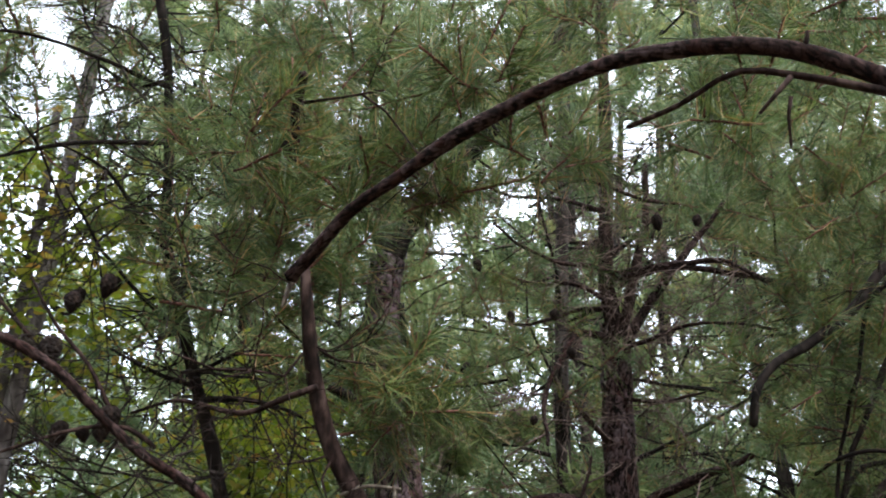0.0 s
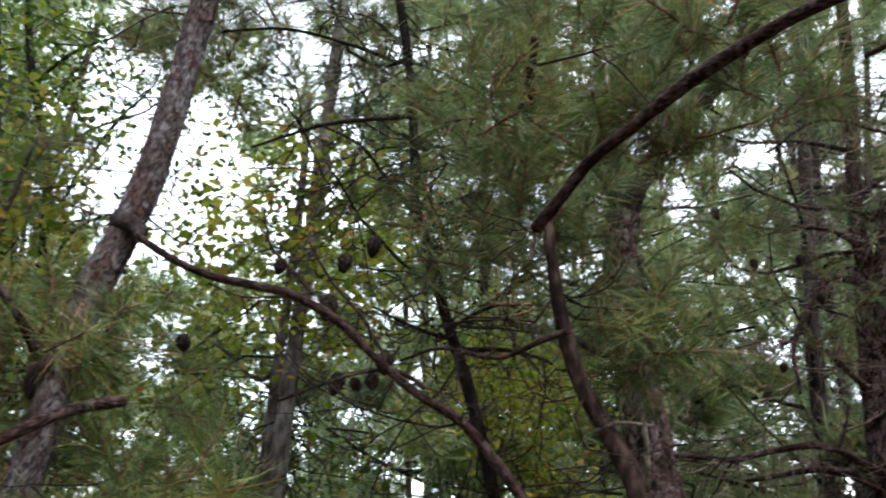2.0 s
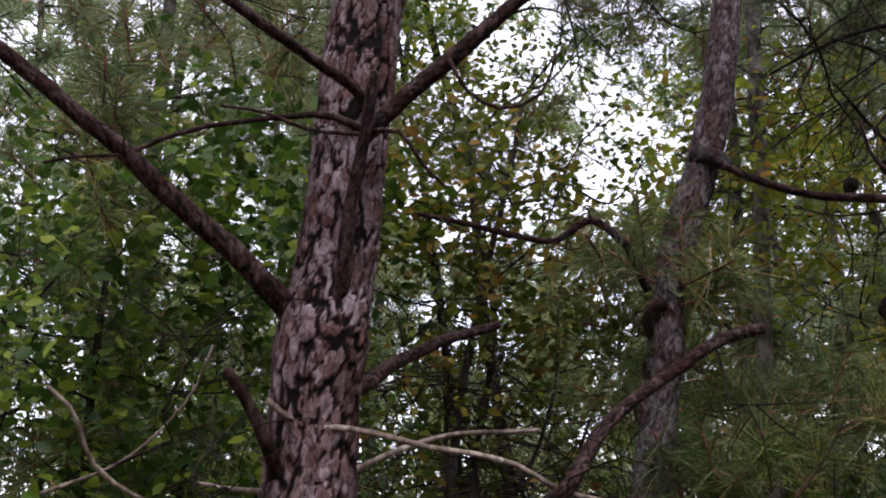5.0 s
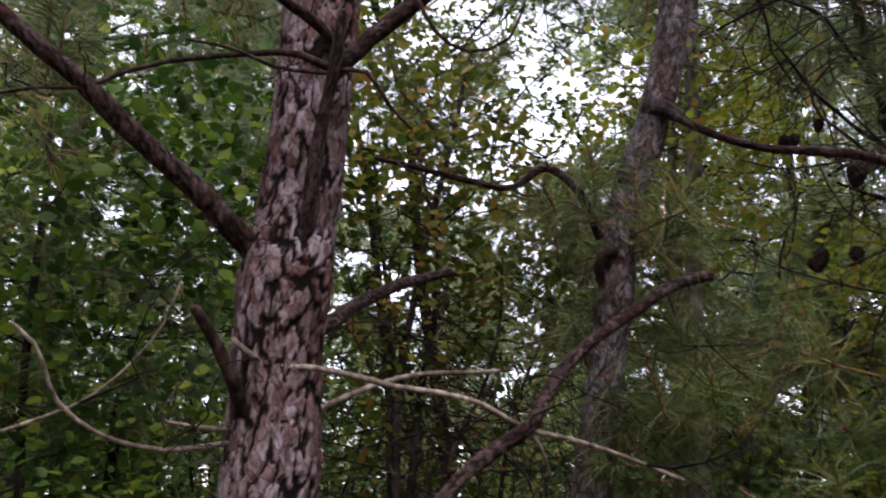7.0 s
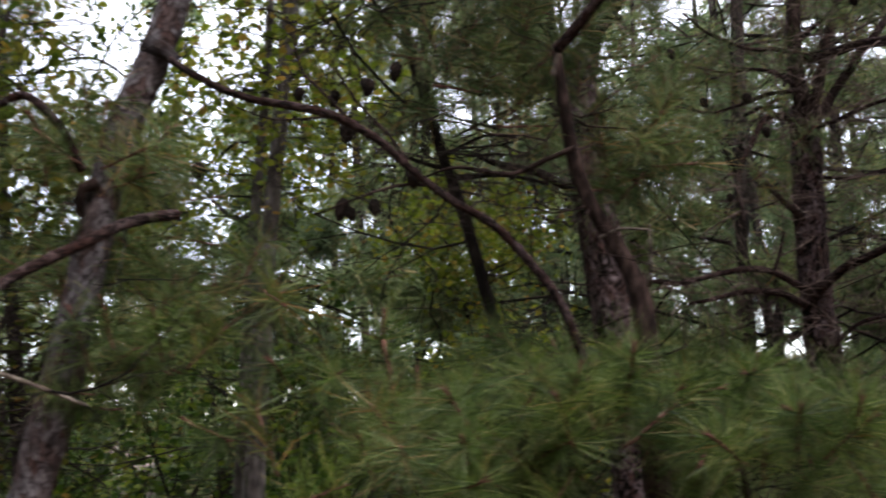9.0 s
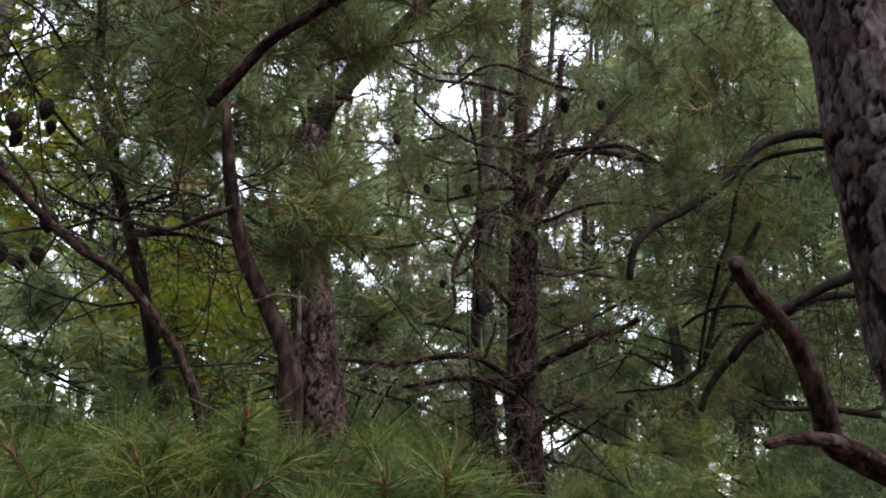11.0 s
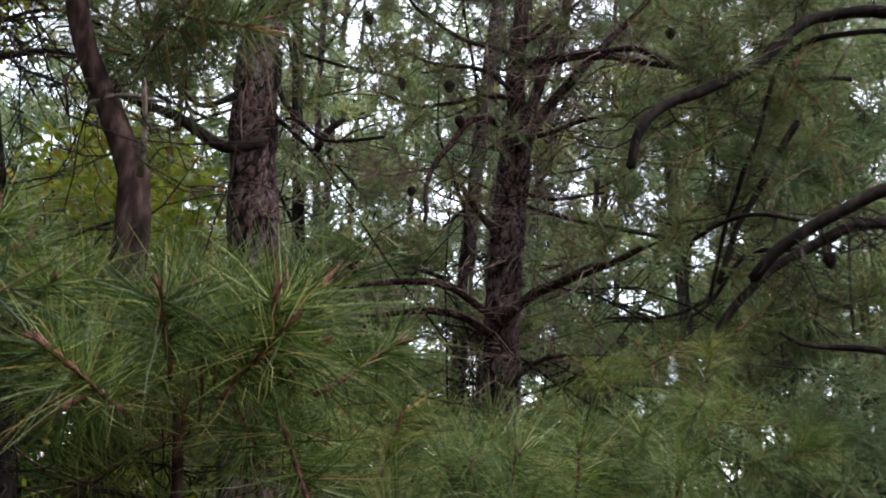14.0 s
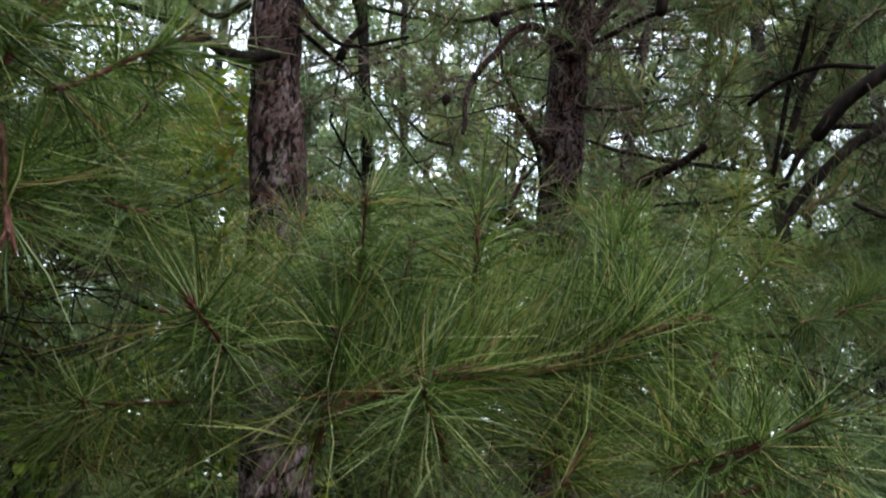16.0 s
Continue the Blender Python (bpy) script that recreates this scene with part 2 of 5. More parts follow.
def tube(points, r0, r1, sides, step, rough=0.08, plates=0.0, seed=0):
    """Vertices and quads of a tapering stem; plates: how far bark plates stand proud, in metres."""
    c, s = smooth_line(points, step)
    tan = np.gradient(c, axis=0)
    tan /= np.linalg.norm(tan, axis=1)[:, None]
    ref = np.array([0.0, 1, 0]) if abs(tan[:, 1]).max() < 0.9 else np.array([1.0, 0, 0])
    u = np.cross(tan, ref)
    u /= np.linalg.norm(u, axis=1)[:, None]
    v = np.cross(tan, u)
    ang = np.linspace(0, 2 * np.pi, sides, endpoint=False)
    r = r0 + (r1 - r0) * s
    lump = np.array([1 + rough * 2 * noise.noise((q[0] * 6 + seed, q[1] * 6, q[2] * 6)) for q in c])
    rad = (r * lump)[:, None] * np.ones(sides)
    height = None
    if rough:
        rad *= 1 + rough * np.sin(ang * 2 + seed)[None] * 0.6
    if plates:
        length = s * np.linalg.norm(np.diff(c, axis=0), axis=1).sum()
        height = np.zeros((len(c), sides))
        wide, tall = (0.046, 0.066) if plates > 0.0095 else (0.032, 0.085) if plates > 0.002 else (0.012, 0.022)
        for i in range(len(c)):
            if c[i][2] < 0.9 and i % 5:  # near the ground: coarser
                height[i] = height[i - 1]
                continue
            for j, a in enumerate(ang):
                q = Vector((math.cos(a) * r[i] / wide, math.sin(a) * r[i] / wide, length[i] / tall + seed * 7))
                q += 0.75 * noise.noise_vector(q * 0.6) + 0.22 * noise.noise_vector(q * 2.6) + 0.08 * noise.noise_vector(q * 8.0)
                d, near = noise.voronoi(q, distance_metric="DISTANCE", exponent=2.5)
                # furrows open and close along their way
                open_by = (0.0 if plates > 0.0095 else 0.02) + 0.16 * noise.noise(q * 0.9)
                edge = min(1.0, max(0.0, (d[1] - d[0] - max(0.0, open_by)) * (16.0 if plates > 0.0095 else 9.0)))
                cell = math.sin(near[0].x * 37 + near[0].y * 61 + near[0].z * 23)
                height[i, j] = edge * (0.8 + 0.25 * cell) + 0.16 * noise.noise(q * 4.0) + 0.08 * noise.noise(q * 11.0)
        rad += min(plates, 0.009) * (height - 0.7)
    pts = c[:, None] + rad[..., None] * (np.cos(ang)[None, :, None] * u[:, None] + np.sin(ang)[None, :, None] * v[:, None])
    n_r = len(c)
    verts = np.vstack([pts.reshape(-1, 3), c[:1], c[-1:] + tan[-1:] * r1 * 0.7])
    i, j = np.meshgrid(np.arange(n_r - 1), np.arange(sides), indexing="ij")
    k = (j + 1) % sides
    quads = np.stack([i * sides + j, i * sides + k, (i + 1) * sides + k, (i + 1) * sides + j], -1).reshape(-1, 4)
    j = np.arange(sides)
    k = (j + 1) % sides
    e0, e1 = n_r * sides, n_r * sides + 1
    caps = np.vstack([np.stack([k, j, 0 * j + e0, 0 * j + e0], -1), np.stack([(n_r - 1) * sides + j, (n_r - 1) * sides + k, 0 * j + e1, 0 * j + e1], -1)])
    if plates:
        height = np.r_[height.ravel(), 0.5, 0.5]
    return verts, quads, caps, height


def stem_mesh(name, tubes, mat):
    """One mesh of several stems, as triangles."""
    vs, fs, off = [], [], 0
    for verts, quads, caps, _ in tubes:
        tri = np.vstack([quads[:, [0, 1, 2]], quads[:, [0, 2, 3]], caps[:, :3]])
        vs.append(verts)
        fs.append(tri + off)
        off += len(verts)
    me = mesh_of(name, np.vstack(vs), np.vstack(fs), mat)
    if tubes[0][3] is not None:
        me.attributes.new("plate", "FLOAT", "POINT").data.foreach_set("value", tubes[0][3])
    return me


STYLE = {}
COUNT = [0]
GROWN = {}


def fine_twigs(tree, mat, per_metre, length, on_trunk=0.0, seed=1):
    """Crooked thin side twigs all along a tree's limbs, forking again, as one mesh."""
    r = np.random.default_rng(seed)
    tubes = []

    def twig(start, d, n, w, level):
        d = d / np.linalg.norm(d)
        q = [start]
        bends = 6 if level == 0 else 3
        sag = 0.1 * r.normal()
        for k in range(bends):
            d = d + r.normal(size=3) * (0.4, 0.4, 0.28) + (0, 0, sag + 0.07 * k - 0.12)
            d /= np.linalg.norm(d)
            q.append(q[-1] + d * n / bends)
        tubes.append(tube(q, w, max(0.0009, w * 0.3), 4 if level == 0 else 3, 0.2, 0.12, 0, level))
        if level < 2:
            for _ in range(4 - level * 2):
                k = 1 + int(r.random() * (bends - 1))
                twig(q[k], (q[k + 1] - q[k]) * bends / n + r.normal(size=3) * (0.9, 0.9, 0.5), n * (0.3 + 0.3 * r.random()), w * 0.6, level + 1)

    for name, p, _ in GROWN[tree.name]:
        density = on_trunk if name == "trunk" else per_metre
        way = np.linalg.norm(np.diff(p, axis=0), axis=1).sum()
        line, s = smooth_line(p, 0.05)
        for _ in range(int(way * density + r.random())):
            i = int(len(line) * (0.12 + 0.85 * r.random())) if name != "trunk" else int(len(line) * (0.25 + 0.7 * r.random()))
            i = min(i, len(line) - 2)
            t = line[i + 1] - line[i]
            d = r.normal(size=3) * (1, 1, 0.45)
            d -= t * (d @ t) / (t @ t) * 0.7
            n = length * (0.35 + 1.0 * r.random() ** 1.5) * (1.4 if name == "trunk" else 1)
            twig(line[i], d, n, 0.0013 + 0.0048 * n, 0)
    part("twig_tangle", stem_mesh("twig_tangle", tubes, mat), tree, "tangle of thin bare side twigs", "stuff")


def limb(tree, name, points, r0, r1):
    COUNT[0] += 1
    style = STYLE[tree.name]
    base = np.array(tree.location)
    p = np.array(points) - base
    mat = DEAD_WOOD if name == "dead_twig" else style[0 if name in ("trunk", "knot") else 1]
    plates = style[2] if name == "trunk" else 0
    if name == "limb" and r0 > 0.009 and style[1] == BARK_RED:
        plates, mat, sides, step = 0.0014, BARK_FLAKY, 22, 0.009
    elif plates:
        sides, step = (124, 0.0065) if plates > 0.0085 else (72, 0.009)
    elif name == "trunk":
        sides, step = 14, 0.06
    else:
        sides, step = (10, 0.03) if max(r0, r1) > 0.012 else (6, 0.03)
    if name not in ("trunk", "knot", "stub"):
        # crooked growth between the bends
        q, s = smooth_line(p, 0.07)
        w = 0.006 + 0.25 * min(r0, r1)
        for i in range(1, len(q) - 1):
            q[i] += w * np.array(noise.noise_vector(Vector(q[i] * 9) + Vector((COUNT[0], 0, 0))))
        p = q
    GROWN.setdefault(tree.name, []).append((name, p, max(r0, r1)))
    t = tube(p, r0, r1, sides, step, 0.09, plates, COUNT[0])
    return part(name, stem_mesh(name, [t], mat), tree, "bare weathered grey dead twig" if name == "dead_twig" else "")


# ---- foliage helpers ----
def rotations(axes, rng):
    """Turns that bring +z onto each axis, with a random spin."""
    z = axes / np.linalg.norm(axes, axis=1)[:, None]
    ref = rng.normal(size=z.shape)
    x = np.cross(ref, z)
    x /= np.linalg.norm(x, axis=1)[:, None]
    return np.stack([x, np.cross(z, x), z], -1)


def needle_blades(roots, ways, lengths, width, droop, rng, segments=2):
    """Thin, slightly curved blades from their roots."""
    n = len(roots)
    ways = ways / np.linalg.norm(ways, axis=1)[:, None]
    side = np.cross(ways, rng.normal(size=(n, 3)))
    side /= np.linalg.norm(side, axis=1)[:, None]
    bend = rng.normal(size=(n, 3)) * 0.1 + np.array([0, 0, -1.0]) * droop
    if segments == 0:
        w = side * width / 2
        v = np.stack([roots - w, roots + w, roots + lengths[:, None] * (ways + bend)], 1)
        return v.reshape(-1, 3), np.arange(3 * n).reshape(-1, 3)
    rows = []
    for k in range(segments + 1):
        f = k / segments
        mid = roots + lengths[:, None] * (ways * f + bend * f * f)
        w = width * (1 - 0.75 * f**2) / 2
        rows.append(np.stack([mid - side * w, mid + side * w], 1))
    v = np.stack(rows, 1)  # n, seg+1, 2, 3
    per = (segments + 1) * 2
    tri = []
    for k in range(segments):
        a = 2 * k
        tri += [(a, a + 1, a + 3), (a, a + 3, a + 2)]
    faces = (np.arange(n) * per)[:, None, None] + np.array(tri)[None]
    return v.reshape(-1, 3), faces.reshape(-1, 3)


def tuft_arrays(rng, n, length, width, twig=0.1, droop=0.12, segments=2, back=-0.35, bundle=1):
    """A shoot along +z with bundles of needles all round it, densest at its end."""
    k = max(1, n // bundle)
    z = np.repeat(twig * (1 - 1.25 * rng.random(k) ** 1.25), bundle)
    a = np.repeat(rng.random(k) * 2 * np.pi, bundle)
    c = np.repeat(back + (0.98 - back) * rng.random(k), bundle)
    c = np.where(z > twig * 0.8, c, np.minimum(c, 0.75))
    s = np.sqrt(1 - c * c)
    ways = np.stack([s * np.cos(a), s * np.sin(a), c], -1) + rng.normal(size=(bundle * k, 3)) * (0.09 if bundle == 1 else 0.15)
    roots = np.stack([0 * z, 0 * z, z], -1)
    long = length * np.repeat((0.65 if bundle == 1 else 0.45) + (0.4 if bundle == 1 else 0.62) * rng.random(k), bundle) * (0.92 + 0.16 * rng.random(bundle * k))
    return needle_blades(roots, ways, long, width, droop, rng, segments)


RNG = np.random.default_rng(7)


def tuft_meshes(count, n, length, width, twig, droop, mat, back):
    out = []
    for i in range(count):
        v, f = tuft_arrays(RNG, n, length, width, twig, droop * (0.4 + 1.4 * RNG.random()), 2, back - 0.3 * (i % 2), 3)
        out.append(mesh_of("needle_tuft", v, f, mat))
    return out


TUFTS = tuft_meshes(10, 105, 0.15, 0.0023, 0.1, 0.16, NEEDLE_WORN, 0.2)
TUFTS_LUSH = tuft_meshes(8, 270, 0.175, 0.0014, 0.11, 0.2, NEEDLE, 0.05)
TUFTS_STAR = tuft_meshes(10, 225, 0.135, 0.0015, 0.085, 0.2, NEEDLE, 0.0)
STAR_OPEN = tuft_meshes(1, 240, 0.16, 0.0015, 0.09, 0.1, NEEDLE, -0.15)
SHOOT, SHOOT_PLAIN = [], []
for i in range(3):
    line = [(0, 0, -0.035), (0.003, 0.002, 0.0), (0, 0, 0.04), (0, 0, 0.1)]
    SHOOT_PLAIN.append(stem_mesh("shoot", [tube(line, 0.0026, 0.0036, 4, 0.05, 0.2, 0, i)], SHOOT_RED))
    stems = [tube(line, 0.0026, 0.0034, 6, 0.014, 0.35, 0, i)]
    for k in range(5 + i):  # pointed buds round the tip
        a, out = k * 2.4 + i, 0.35 if k else 0.0
        way = np.array([math.cos(a) * out, math.sin(a) * out, 1.0])
        root = np.array([0, 0, 0.092])
        stems.append(tube([root, root + way * 0.008, root + way * (0.016 + 0.004 * (k % 3))], 0.0026, 0.0006, 4, 0.01, 0.25, 0, k))
    SHOOT.append(stem_mesh("shoot", stems, SHOOT_RED))


def tuft_at(tree, place, axis, meshes, size=1.0, shoot=True):
    base = np.array(tree.location)
    q = Vector(axis).to_track_quat("Z", "Y") @ Euler((0, 0, random.random() * 6.28)).to_quaternion()
    m = Matrix.LocRotScale(Vector(np.array(place) - base), q, (size,) * 3)
    t = part("needle_tuft", random.choice(meshes), tree)
    t.matrix_basis = m
    if shoot:
        part("shoot", random.choice(SHOOT_PLAIN if meshes is TUFTS else SHOOT), t, "reddish-brown shoot")
    return t


def tuft_zone(tree, centre, radii, count, meshes, up=0.6, size=1.0):
    """Needle tufts scattered through a rounded space, pointing outwards and up."""
    c, r = np.array(centre), np.array(radii)
    for _ in range(count):
        d = RNG.normal(size=3)
        d *= RNG.random() ** 0.4 / np.linalg.norm(d)
        tuft_at(tree, c + d * r, d + np.array([0, 0, up]) + RNG.normal(size=3) * 0.35, meshes, size * (0.8 + 0.45 * RNG.random()))


# openings cut along sight lines from the camera's start: bearing, height, half width, half height, degrees
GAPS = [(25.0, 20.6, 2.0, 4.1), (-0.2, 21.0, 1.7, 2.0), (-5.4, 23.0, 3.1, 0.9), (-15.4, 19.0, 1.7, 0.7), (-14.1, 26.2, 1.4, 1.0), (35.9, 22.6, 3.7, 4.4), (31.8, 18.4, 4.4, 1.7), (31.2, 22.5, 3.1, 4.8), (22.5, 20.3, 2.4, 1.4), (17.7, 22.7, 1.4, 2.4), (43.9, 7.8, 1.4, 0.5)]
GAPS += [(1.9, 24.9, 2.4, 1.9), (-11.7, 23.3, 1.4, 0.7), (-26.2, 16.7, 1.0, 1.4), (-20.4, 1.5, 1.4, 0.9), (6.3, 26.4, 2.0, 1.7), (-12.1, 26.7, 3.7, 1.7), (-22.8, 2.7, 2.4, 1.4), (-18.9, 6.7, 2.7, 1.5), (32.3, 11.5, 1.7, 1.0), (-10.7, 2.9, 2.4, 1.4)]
VIEWPOINT = np.array([0.0, 0.0, 1.55])


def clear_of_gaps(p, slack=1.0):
    """Which places leave the canopy's openings free, judged along the line of sight."""
    d = p - VIEWPOINT
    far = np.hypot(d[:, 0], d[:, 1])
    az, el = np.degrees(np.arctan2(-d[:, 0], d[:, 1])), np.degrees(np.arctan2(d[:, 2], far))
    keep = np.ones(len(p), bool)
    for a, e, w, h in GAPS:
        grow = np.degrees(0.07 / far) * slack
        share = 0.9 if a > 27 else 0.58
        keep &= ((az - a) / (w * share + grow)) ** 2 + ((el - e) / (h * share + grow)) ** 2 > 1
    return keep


def crown_mesh(name, places, axes, n, length, width, mat, rng, segments=0, kinds=5):
    """Many tufts as one mesh."""
    kit = [tuft_arrays(rng, n, length, width, length * 0.8, 0.1, segments) for _ in range(kinds)]
    rot = rotations(axes, rng)
    pick = rng.integers(kinds, size=len(places))
    scale = 0.7 + 0.6 * rng.random(len(places))
    vs, fs, off = [], [], 0
    for k, (v, f) in enumerate(kit):
        w = np.where(pick == k)[0]
        if not len(w):
            continue
        vv = np.einsum("nij,vj->nvi", rot[w], v) * scale[w, None, None] + places[w][:, None]
        ff = f[None] + (np.arange(len(w)) * len(v))[:, None, None] + off
        vs.append(vv.reshape(-1, 3))
        fs.append(ff.reshape(-1, f.shape[1]))
        off += len(w) * len(v)
    return mesh_of(name, np.vstack(vs), np.vstack(fs), mat)


def leaf_mesh(name, places, size, mat, rng, flat=0.6):
    """Many folded, pointed leaves as one mesh."""
    n = len(places)
    t = np.array([(0, 0, 0), (0.32, 0.3, 0.06), (0.3, 0.68, 0.05), (0, 1, -0.06), (-0.3, 0.68, 0.05), (-0.32, 0.3, 0.06), (0, 0.5, -0.02)])
    tri = np.array([(0, 1, 6), (1, 2, 6), (2, 3, 6), (3, 4, 6), (4, 5, 6), (5, 0, 6)])
    ax = rng.normal(size=(n, 3)) * (1, 1, flat)
    up = rng.normal(size=(n, 3)) * 0.6 + (0, 0, 1)
    y = ax / np.linalg.norm(ax, axis=1)[:, None]
    x = np.cross(y, up)
    x /= np.linalg.norm(x, axis=1)[:, None]
    rot = np.stack([x, y, np.cross(x, y)], -1)
    s = size * (0.6 + 0.8 * rng.random(n))
    v = np.einsum("nij,vj->nvi", rot, t) * s[:, None, None] + places[:, None]
    f = tri[None] + (np.arange(n) * 7)[:, None, None]
    return mesh_of(name, v.reshape(-1, 3), f.reshape(-1, 3), mat)


def leaf_places(centre, radii, clusters, per, spread, rng):
    d = rng.normal(size=(clusters, 3))
    d *= (rng.random(clusters) ** 0.4 / np.linalg.norm(d, axis=1))[:, None]
    c = np.array(centre) + d * np.array(radii)
    return (c[:, None] + rng.normal(size=(clusters, per, 3)) * spread).reshape(-1, 3)


# ---- ground ----
g = 61
xs = np.linspace(-1, 1, g)
xs = np.sign(xs) * np.abs(xs) ** 2.2 * 300
gx, gy = np.meshgrid(xs, xs, indexing="ij")
gz = np.array([0.12 * noise.noise((a * 0.4, b * 0.4, 0)) + 0.05 * noise.noise((a * 1.7, b * 1.7, 3)) for a, b in zip(gx.ravel(), gy.ravel())])
i, j = np.meshgrid(np.arange(g - 1), np.arange(g - 1), indexing="ij")
quads = np.stack([i * g + j, (i + 1) * g + j, (i + 1) * g + j + 1, i * g + j + 1], -1).reshape(-1, 4)
tagged(new("ground", mesh_of("ground", np.stack([gx.ravel(), gy.ravel(), gz], -1), quads, LITTER)), "forest floor of brown needle and leaf litter", "ground", "", "structure")


# ---- the near trees ----
def tree(base, label, style, name="pine_tree"):
    ob = thing(name, base, label, "tree" if "sapling" not in name else "sapling")
    STYLE[ob.name] = style
    return ob


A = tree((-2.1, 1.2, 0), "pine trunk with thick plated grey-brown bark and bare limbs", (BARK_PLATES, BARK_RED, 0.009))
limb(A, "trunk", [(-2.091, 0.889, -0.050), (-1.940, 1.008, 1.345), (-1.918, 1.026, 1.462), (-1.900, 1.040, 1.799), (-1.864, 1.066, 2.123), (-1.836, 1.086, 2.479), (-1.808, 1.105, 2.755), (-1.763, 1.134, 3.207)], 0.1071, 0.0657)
limb(A, "limb", [(-1.927, 1.061, 1.868), (-1.951, 0.949, 1.972), (-2.014, 0.829, 2.068), (-2.056, 0.739, 2.142), (-2.080, 0.678, 2.196), (-2.148, 0.559, 2.293), (-2.216, 0.438, 2.382)], 0.0257, 0.0133)
limb(A, "limb", [(-1.754, 0.994, 2.248), (-1.682, 1.036, 2.337), (-1.605, 1.083, 2.412), (-1.442, 1.178, 2.577), (-1.229, 1.304, 2.754)], 0.0197, 0.0131)
limb(A, "limb", [(-1.882, 1.133, 1.779), (-1.899, 1.329, 1.873), (-1.901, 1.537, 1.956), (-1.895, 1.753, 2.022)], 0.0153, 0.0119)
limb(A, "limb", [(-1.862, 1.043, 1.884), (-1.808, 0.998, 1.978), (-1.762, 0.969, 2.119), (-1.717, 0.949, 2.227), (-1.685, 0.934, 2.339)], 0.0164, 0.0106)
limb(A, "limb", [(-1.820, 1.070, 2.325), (-1.764, 1.000, 2.342), (-1.799, 0.900, 2.379), (-1.826, 0.780, 2.414), (-1.859, 0.700, 2.453), (-1.900, 0.600, 2.520)], 0.0140, 0.0095)
limb(A, "stub", [(-1.947, 0.993, 1.585), (-1.908, 0.927, 1.640), (-1.899, 0.865, 1.713), (-1.899, 0.799, 1.778)], 0.0157, 0.0087)
limb(A, "stub", [(-1.985, 1.061, 1.442), (-1.942, 1.013, 1.524), (-1.947, 0.993, 1.585)], 0.0161, 0.0147)
limb(A, "twig", [(-1.722, 0.956, 2.237), (-1.769, 0.913, 2.264), (-1.855, 0.854, 2.260), (-1.965, 0.781, 2.245)], 0.0080, 0.0052)
limb(A, "twig", [(-1.722, 0.956, 2.237), (-1.675, 1.001, 2.240), (-1.656, 1.052, 2.188), (-1.633, 1.098, 2.146)], 0.0059, 0.0033)
limb(A, "twig", [(-1.566, 1.011, 2.366), (-1.546, 1.038, 2.308), (-1.494, 1.075, 2.270), (-1.424, 1.105, 2.294), (-1.386, 1.105, 2.360)], 0.0048, 0.0032)
limb(A, "twig", [(-1.965, 0.781, 2.245), (-2.023, 0.729, 2.219), (-2.071, 0.685, 2.186), (-2.129, 0.625, 2.171), (-2.167, 0.587, 2.155)], 0.0052, 0.0034)
limb(A, "twig", [(-1.722, 0.947, 2.227), (-1.799, 0.868, 2.232), (-1.845, 0.811, 2.253), (-1.900, 0.753, 2.259)], 0.0048, 0.0030)
limb(A, "dead_twig", [(-1.941, 0.985, 1.582), (-1.857, 1.062, 1.609), (-1.767, 1.139, 1.658), (-1.692, 1.205, 1.683), (-1.568, 1.320, 1.693)], 0.0068, 0.0040)
limb(A, "dead_twig", [(-1.929, 0.933, 1.744), (-1.890, 0.966, 1.703), (-1.801, 1.018, 1.690), (-1.679, 1.095, 1.654), (-1.547, 1.177, 1.617), (-1.480, 1.225, 1.574), (-1.348, 1.307, 1.527), (-1.236, 1.381, 1.470)], 0.0062, 0.0036)
limb(A, "dead_twig", [(-1.475, 1.228, 1.574), (-1.457, 1.247, 1.538), (-1.451, 1.265, 1.487)], 0.0047, 0.0026)
limb(A, "dead_twig", [(-1.949, 0.947, 1.581), (-1.971, 0.897, 1.585), (-1.995, 0.837, 1.595)], 0.0061, 0.0034)
limb(A, "dead_twig", [(-1.947, 0.954, 1.558), (-2.021, 0.854, 1.548), (-2.074, 0.762, 1.573), (-2.094, 0.692, 1.622), (-2.071, 0.620, 1.710), (-2.077, 0.579, 1.741)], 0.0056, 0.0031)
limb(A, "dead_twig", [(-2.205, 0.675, 1.581), (-2.080, 0.726, 1.628), (-1.991, 0.754, 1.690), (-1.935, 0.765, 1.752), (-1.900, 0.764, 1.816)], 0.0038, 0.0019)
limb(A, "limb", [(-1.625, 1.032, 1.381), (-1.560, 1.124, 1.490), (-1.475, 1.228, 1.574), (-1.446, 1.327, 1.674), (-1.379, 1.464, 1.781), (-1.292, 1.612, 1.879), (-1.218, 1.726, 1.919)], 0.0124, 0.0128)
L = tree((-1.9, 2.1, 0), "slender leaning pine with smooth grey bark and a cone-bearing branch", (BARK_SCALY, BARK_RED, 0.0012))
limb(L, "trunk", [(-1.754, 1.694, -0.050), (-1.595, 1.751, 1.230), (-1.544, 1.769, 1.466), (-1.473, 1.792, 1.863), (-1.402, 1.813, 2.203), (-1.348, 1.827, 2.340), (-1.300, 1.840, 2.494), (-1.262, 1.850, 2.677), (-1.215, 1.863, 2.960), (-1.150, 1.877, 3.410)], 0.0589, 0.0328)
limb(L, "knot", [(-1.344, 1.815, 2.388), (-1.299, 1.799, 2.365), (-1.264, 1.791, 2.335)], 0.0357, 0.0152)
limb(L, "limb", [(-1.472, 1.731, 2.048), (-1.491, 1.635, 2.147), (-1.543, 1.594, 2.195), (-1.632, 1.560, 2.156), (-1.713, 1.513, 2.174), (-1.815, 1.450, 2.210), (-1.901, 1.399, 2.232)], 0.0116, 0.0067)
